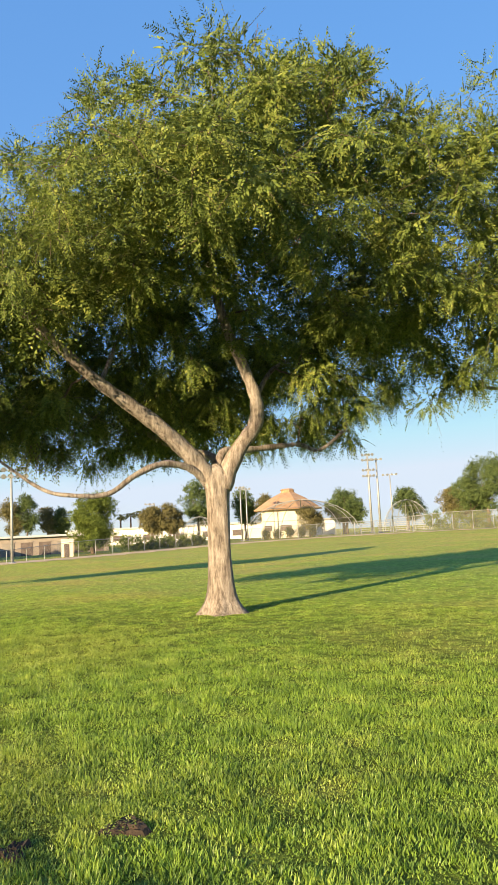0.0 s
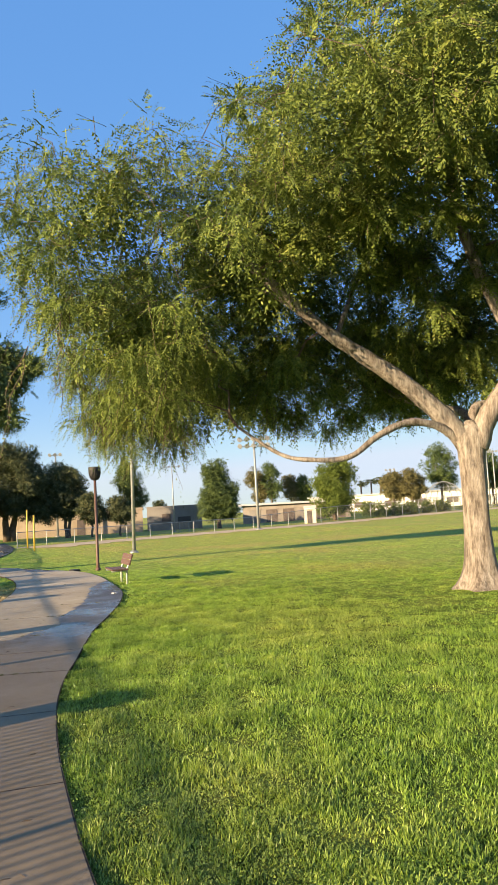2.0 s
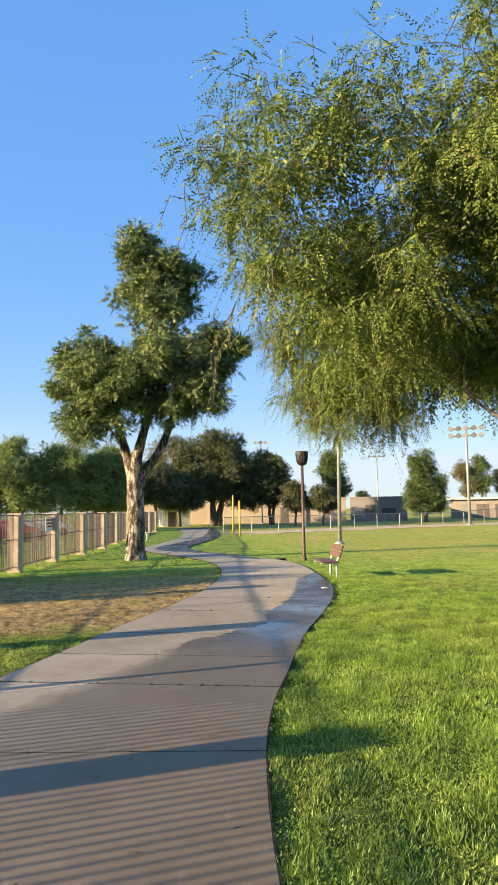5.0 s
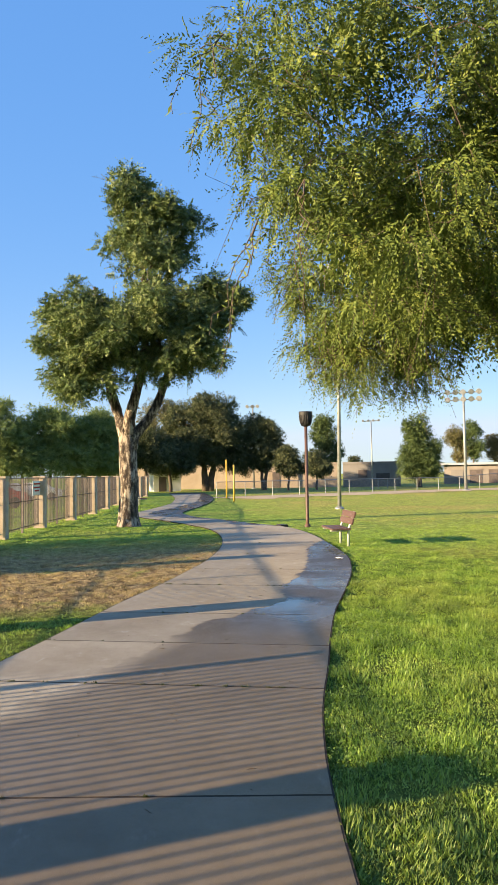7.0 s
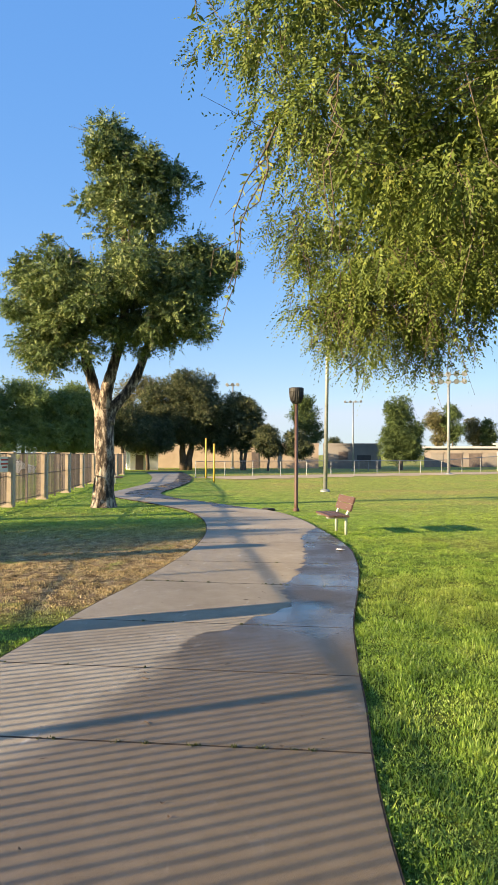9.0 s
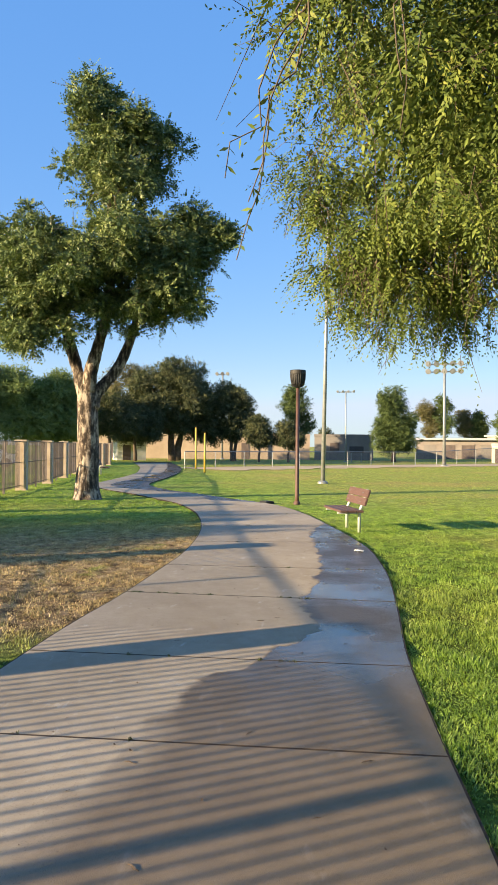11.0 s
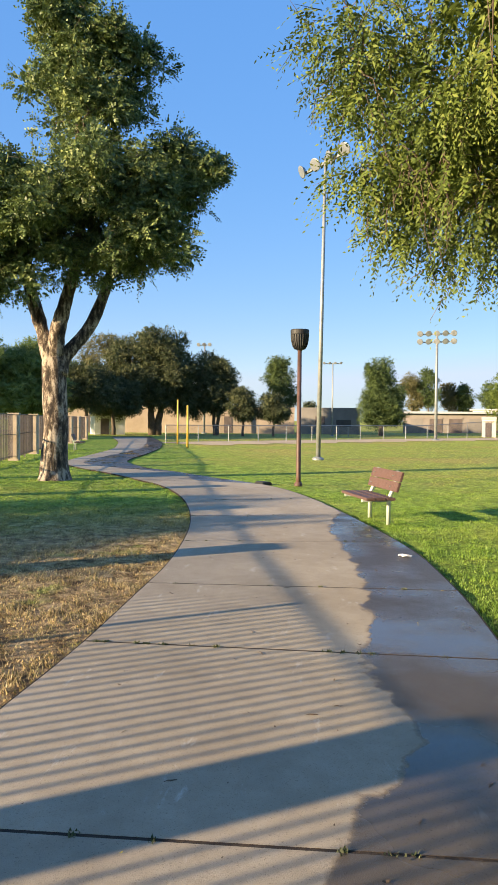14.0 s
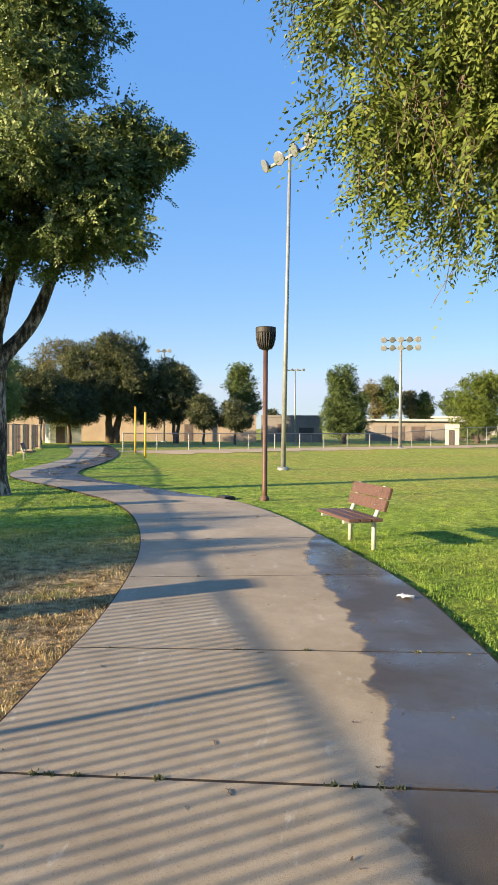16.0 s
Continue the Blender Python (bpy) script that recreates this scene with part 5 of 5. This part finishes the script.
for k, (x, y, h, w) in enumerate(((-82.4, 113.0, 8.4, 3.2), (-86.0, 117.0, 8.0, 2.8), (-78.4, 127.8, 8.6, 2.5), (-71.0, 132.1, 8.0, 2.6), (-64.5, 127.0, 9.5, 3.2), (-60.0, 124.5, 12.4, 4.6), (-55.0, 122.0, 12.8, 5.0), (-46.0, 122.0, 13.0, 6.0), (-73.5, 146.0, 8.5, 2.2))):
    distant_tree("broad green tree beyond the field building", (x, y, 0), h, [(0, 0, h * 0.62, w, w, h * 0.28), (w * 0.5, 0, h * 0.45, w * 0.8, w * 0.8, h * 0.22), (-w * 0.2, 0.3, h * 0.82, w * 0.6, w * 0.6, h * 0.16)], FAR_LEAF if k != 3 else TAN_LEAF, 90 + k, (0.3, 0.2), ((0, 0),), 2600, 0.42, 60)


def palm(at, h, seed):
    rng = np.random.default_rng(seed)
    p = thing("palm_tree", "distant slender fan palm", "palm tree", at, 0, "distant palms")
    part("trunk", Build().tube(wander(rng, (0, 0, -0.1), (0.2, 0, h), 5, 0.2), np.linspace(0.25, 0.17, 5), 7), FAR_BARK, p)
    fr = Build()
    for k in range(26):
        w, up = rng.random() * 6.28, rng.uniform(-0.7, 0.9)
        d = np.array([math.cos(w), math.sin(w), 0])
        s = np.array([-d[1], d[0], 0])
        a = np.array([0.2, 0, h])
        m, e = a + d * 0.9 + [0, 0, up * 0.8], a + d * 1.7 + [0, 0, up * 0.9 - 0.5]
        o = len(fr.v)
        fr.v += [Vector(a), Vector(m + s * 0.32), Vector(e), Vector(m - s * 0.32)]
        fr.f.append((o, o + 1, o + 2, o + 3))
    tagged(part("fronds", fr, OAK_LEAF, p), kind="stuff")


for k, (x, y) in enumerate(((-136.0, 101.2), (-136.2, 104.2), (-133.3, 104.7))):
    palm((x, y, 0), 6.0 + 0.3 * (k % 3), 120 + k)

# trees beyond the boundary fence, whose shade falls across the strip and the walk
for k, (x, y, s) in enumerate(((-18.4, -17.6, 0.86), (-20.9, -18.6, 0.86))):
    distant_tree("leafy tree in the car park beyond the boundary fence", (x, y, 0), 7.5 * s, [(0, 0, 5.5 * s, 2.4 * s, 2.6 * s, 1.5 * s), (0.9, 0.5, 4.6 * s, 1.6, 1.8, 1.0)], FAR_LEAF, 130 + k, (0.24, 0.16), ((0, 0),), 1300, 0.28, 30)


# ---- grass blades ----
def blades(rng, n, x0, x1, y0, y1, tall, wide, keep, tuft=0.034):
    """Blades in tufts, leaning out of them, with gaps between."""
    m = n // 6
    which = rng.integers(0, m, n)
    off = rng.normal(size=(2, n)) * tuft
    x, y = rng.uniform(x0, x1, m)[which] + off[0], rng.uniform(y0, y1, m)[which] + off[1]
    vigour = (0.7 + 0.6 * rng.random(m))[which]
    turn_ = np.arctan2(off[1], off[0]) + rng.normal(size=n) * 0.7
    k = keep(x, y)
    x, y, vigour, turn_ = x[k], y[k], vigour[k], turn_[k]
    n = len(x)
    clump = 0.75 + 0.5 * np.sin(x * 5.3 + np.sin(y * 4.1) * 2) * np.sin(y * 6.7 + x * 1.3)
    h = (tall * (0.55 + 0.6 * rng.random(n)) * clump * vigour)[:, None]
    w = turn_
    lean = np.stack([np.cos(w), np.sin(w), np.zeros(n)], 1) * (0.15 + 0.55 * rng.random((n, 1)))
    side = np.stack([-np.sin(w + rng.normal(size=n) * 0.8), np.cos(w), np.zeros(n)], 1) * wide * (0.7 + 0.6 * rng.random((n, 1)))
    base = np.stack([x, y, np.full(n, -0.012)], 1)
    up = np.array([0, 0, 1.0])
    tip = base + up * h * 0.9 + lean * h
    tip -= up * h * 0.25 * rng.random((n, 1))
    return np.stack([base + side * 1.1 + up * 0.005, tip, base - side * 1.1], 1).reshape(-1, 3)


grng = np.random.default_rng(5)
lawn_side = lambda x, y: (y > np.interp(-x, -EDGE_R[:, 0], EDGE_R[:, 1]) + 0.02) & (np.hypot(x + 11.9, y - 13.2) > 0.45)
strip_side = lambda x, y: (y < np.interp(-x, -EDGE_L[:, 0], EDGE_L[:, 1]) - 0.02) & (np.hypot(x + 31.0, y - 3.72) > 0.4)
thinning = lambda x, y: lawn_side(x, y) & (np.mod(np.sin(x * 127.1 + y * 311.7) * 43758.5, 1) < np.minimum((10.8 - y) / 4, (x + 17) / 4))
near_r = lambda m: (lambda x, y: lawn_side(x, y) & (y < np.interp(-x, -EDGE_R[:, 0], EDGE_R[:, 1]) + m))
near_l = lambda m: (lambda x, y: strip_side(x, y) & (y > np.interp(-x, -EDGE_L[:, 0], EDGE_L[:, 1]) - m))
GRASS = [
    ("lawn_grass", "fresh green mown grass blades on the lawn", [
        blades(grng, 560000, -17, 1.0, 2.2, 10.8, 0.066, 0.0050, thinning),
        blades(grng, 190000, -26, 1.0, 2.3, 16, 0.052, 0.0055, lawn_side),
        blades(grng, 34000, -23, 0.0, 2.2, 8.8, 0.085, 0.005, near_r(0.12), 0.02),
        blades(grng, 50000, -23, -11, 4.2, 10.5, 0.056, 0.0048, near_r(2.2)),
        blades(grng, 26000, -30, 1.0, 13.0, 26, 0.055, 0.012, lawn_side),
        blades(grng, 150000, -70, -26, 8.0, 42, 0.040, 0.008, lawn_side)]),
    ("strip_grass", "scorched yellow-brown and green grass on the strip by the fence", [
        blades(grng, 170000, -25, -10, -0.8, 6.0, 0.043, 0.0050, strip_side),
        blades(grng, 26000, -30, -8, -0.5, 6.2, 0.05, 0.0045, near_l(0.10)),
        blades(grng, 40000, -50, -22, 1.0, 9, 0.070, 0.007, near_l(0.22), 0.03),
        blades(grng, 45000, -52, -22, -2, 7, 0.060, 0.010, strip_side)]),
]
# broad little weed leaves among the blades beside the walk
wx, wy = grng.uniform(-13, -3, 110000), grng.uniform(2.4, 7.5, 110000)
ok = near_r(1.8)(wx, wy) & (np.sin(wx * 2.1 + 1) * np.sin(wy * 2.7 + wx) > -0.1)
wx, wy = wx[ok], wy[ok]
wa, ws = grng.uniform(0, 6.28, len(wx)), grng.uniform(0.005, 0.010, len(wx))
wz = grng.uniform(0.018, 0.050, len(wx))
tilt = grng.normal(size=(len(wx), 3)) * 0.45
GRASS[0][2].append(np.stack([np.stack([wx + ws * np.cos(wa + k * 2.09), wy + ws * np.sin(wa + k * 2.09), wz + ws * tilt[:, k]], 1) for k in range(3)], 1).reshape(-1, 3))
for nm, lab, parts in GRASS:
    o = new(nm, quads_mesh(nm, np.concatenate(parts), BLADE, 3))
    tagged(o, lab, "grass", kind="stuff")

# ---- bare soil, litter, fallen twigs and leaves ----
def soil_patch(x, y, r, seed):
    rng = np.random.default_rng(seed)
    b = Build()
    ring, rows = 16, 5
    b.v.append(Vector((x, y, 0.022)))
    for i in range(1, rows + 1):
        for k in range(ring):
            w = 2 * math.pi * k / ring
            q = r * i / rows * (1 + 0.35 * math.sin(3 * w + seed) + rng.normal() * 0.06)
            b.v.append(Vector((x + q * math.cos(w), y + q * math.sin(w), -0.02 if i == rows else 0.018 + rng.normal() * 0.010)))
    for k in range(ring):
        b.f.append((0, 1 + k, 1 + (k + 1) % ring))
        for i in range(rows - 1):
            o = 1 + i * ring
            b.f.append((o + k, o + ring + k, o + ring + (k + 1) % ring, o + (k + 1) % ring))
    return tagged(new("soil_mound", b.mesh("soil_mound", SOIL)), "small bare mound of dark soil in the grass", "soil", "bare soil mounds")


soil_patch(-3.1, 3.62, 0.16, 1)
soil_patch(-3.36, 2.95, 0.13, 2)

lb = Build()
rng = np.random.default_rng(77)
for i in range(5):
    for j in range(4):
        lb.v.append(Vector((-0.14 + i * 0.07 + rng.normal() * 0.012, -0.09 + j * 0.06 + rng.normal() * 0.012, 0.03 + rng.random() * 0.05)))
for i in range(4):
    for j in range(3):
        o = i * 4 + j
        lb.f.append((o, o + 4, o + 5, o + 1))
lit = new("plastic_bag", lb.mesh("plastic_bag", PAPER))
lit.matrix_basis = pose(-18.31, 7.07, 0.030, 0, 0, 20) @ Matrix.Diagonal((0.5, 0.5, 0.45, 1))
sol = lit.modifiers.new("thick", "SOLIDIFY")
sol.thickness = 0.02
tagged(lit, "crumpled clear plastic bag lying on the wet walk", "litter")

twig_mesh = Build().tube([(-0.07, 0, 0.006), (-0.02, 0.012, 0.012), (0.03, -0.004, 0.010), (0.075, 0.014, 0.006)], [0.004, 0.006, 0.005, 0.003], 5).mesh("twig", DEBRIS)
curl = Build()
for i in range(5):
    for j in (-1, 1):
        curl.v.append(Vector((-0.03 + 0.015 * i, j * 0.013 * math.sin(math.pi * (i + 0.35) / 4.7), 0.006 + 0.012 * abs(i - 2) / 2 + (0.006 if j > 0 else 0))))
for i in range(4):
    curl.f.append((2 * i, 2 * i + 2, 2 * i + 3, 2 * i + 1))
leaf_meshes = [curl.mesh("leaf", DEBRIS), curl.mesh("leaf", YELLOW_LEAF)]
rng = np.random.default_rng(9)
made = 0
while made < 150:
    x, y = rng.uniform(-23, -4), rng.uniform(0.5, 8)
    if not on_walk(np.array([x]), np.array([y]), -0.15)[0]:
        continue
    kind_ = made % 3
    if kind_ == 0:
        o = tagged(new("twig", twig_mesh), "short dead twig lying on the walk", "twig", "fallen twigs")
    else:
        o = tagged(new("fallen_leaf", leaf_meshes[1 if made % 17 == 1 else 0]), "curled fallen leaf on the concrete" if made % 17 != 1 else "yellow fallen leaf on the concrete", "leaf", "fallen leaves")
    s = rng.uniform(0.2, 0.5)
    o.matrix_basis = pose(x, y, 0.028, 0, 0, rng.uniform(0, 360)) @ Matrix.Diagonal((s, s, s, 1))
    made += 1


# irrigation box at the edge of the walk
vb = thing("valve_box", "low dark irrigation valve box at the edge of the lawn", "valve box", (-28.4, 8.72, 0), 12)
part("box", Build().box((-0.20, -0.14, -0.05), (0.20, 0.14, 0.05), None, 0.01), BLACK_METAL, vb)
part("lid", Build().box((-0.185, -0.125, 0.052), (0.185, 0.125, 0.07), None, 0.006), BLACK_METAL, vb)

# small cream hut behind the outfield fence
long_building("hut", "small cream hut beside the field gate", (-79.9, 51.1), (-79.1, 52.3), 1.9, 1.2, CREAM, FLAT_ROOF, [(0.35, 0.6, 0.0, 1.6, DARK_DOOR)], 0.05)


# ---- concrete slabs of the walk ----
def edge_at(edge, m, t):
    """Where the line across the walk at m (along t) meets an edge."""
    s = (edge - m) @ t
    best, out = 1e9, edge[0]
    for i in range(len(edge) - 1):
        if s[i] * s[i + 1] <= 0 and s[i] != s[i + 1]:
            p = edge[i] + (edge[i + 1] - edge[i]) * (s[i] / (s[i] - s[i + 1]))
            d = np.linalg.norm(p - m)
            if d < best:
                best, out = d, p
    return out


def middle_at(s):
    return np.array([np.interp(s, ALONG, MIDDLE[:, 0]), np.interp(s, ALONG, MIDDLE[:, 1])])


def cross_cut(s):
    m, t = middle_at(s), middle_at(s + 0.8) - middle_at(s - 0.8)
    t = t / np.linalg.norm(t)
    return edge_at(EDGE_L, m, t), edge_at(EDGE_R, m, t)


bed = Build()
for i in range(len(EDGE_L)):
    l, r = EDGE_L[i], EDGE_R[i]
    w = (r - l) / np.linalg.norm(r - l) * 0.014
    bed.v += [Vector((*(l - w), 0.0262)), Vector((*(r + w), 0.0262))]
    if i:
        bed.f.append((2 * i - 2, 2 * i, 2 * i + 1, 2 * i - 1))
tagged(new("walk_bed", bed.mesh("walk_bed", SOIL)), "dark soil bed under and along the edges of the walk", "soil bed", kind="structure")
joints = [2.3 + 2.2 * k for k in range(8)] + [19.9, 22.1, 24.3, 25.85, 27.5, 29.9, 31.9, 34.6, 37.3] + [39.8 + 2.5 * k for k in range(22)]
moss = []
mrng = np.random.default_rng(3)
for k, sj in enumerate(joints[7:18]):
    l, r = cross_cut(sj)
    for _ in range(20 if sj in (24.3, 29.9) else 5):
        c = l + (r - l) * mrng.random() ** 1.3
        for _ in range(int(mrng.integers(6, 22))):
            a, h = mrng.uniform(0, 6.28), mrng.uniform(0.006, 0.022)
            p = np.array([*(c + mrng.normal(size=2) * 0.012), 0.026])
            d = np.array([math.cos(a), math.sin(a), 0]) * 0.006
            moss += [p - d, p + np.array([d[1], -d[0], h]) * [1.5, 1.5, 1], p + d]
tagged(new("joint_weeds", quads_mesh("joint_weeds", np.array(moss), OAK_LEAF, 3)), "tiny weeds and moss growing in the joints of the walk", "weeds", kind="stuff")
walk_way = thing("walkway", "curving broomed concrete walk, wet along the lawn side", "path", kind="structure")
for a, b in zip(joints[:-1], joints[1:]):
    gap = 0.012 if 29.9 in (a, b) or 24.3 in (a, b) else 0.009
    sl = Build()
    uvs = []
    cuts = np.linspace(a + gap, b - gap, 5)
    for s in cuts:
        l, r = cross_cut(s)
        for u in (0.0, 0.25, 0.5, 0.75, 1.0):
            p = l + (r - l) * u
            sl.v.append(Vector((p[0], p[1], 0.028)))
            uvs.append((u, s))
    n = len(sl.v)
    for i in range(4):
        for j in range(4):
            o = i * 5 + j
            sl.f.append((o, o + 5, o + 6, o + 1))
    ring = [0, 1, 2, 3, 4, 9, 14, 19, 24, 23, 22, 21, 20, 15, 10, 5]
    for k in ring:
        v = sl.v[k]
        sl.v.append(Vector((v.x, v.y, -0.06)))
        uvs.append(uvs[k])
    for k in range(len(ring)):
        k2 = (k + 1) % len(ring)
        sl.f.append((ring[k2], ring[k], n + k, n + k2))
    me = sl.mesh("concrete_slab", CONCRETE)
    layer = me.uv_layers.new(name="UVMap")
    for lp in me.loops:
        layer.data[lp.index].uv = uvs[lp.vertex_index]
    if me.polygons[0].normal.z < 0:
        me.flip_normals()
    me.materials.append(SOIL)
    for poly in me.polygons:
        # earth clings to the buried sides
        poly.material_index = 0 if abs(poly.normal.z) > 0.5 else 1
    part("concrete_slab", me, CONCRETE, walk_way)
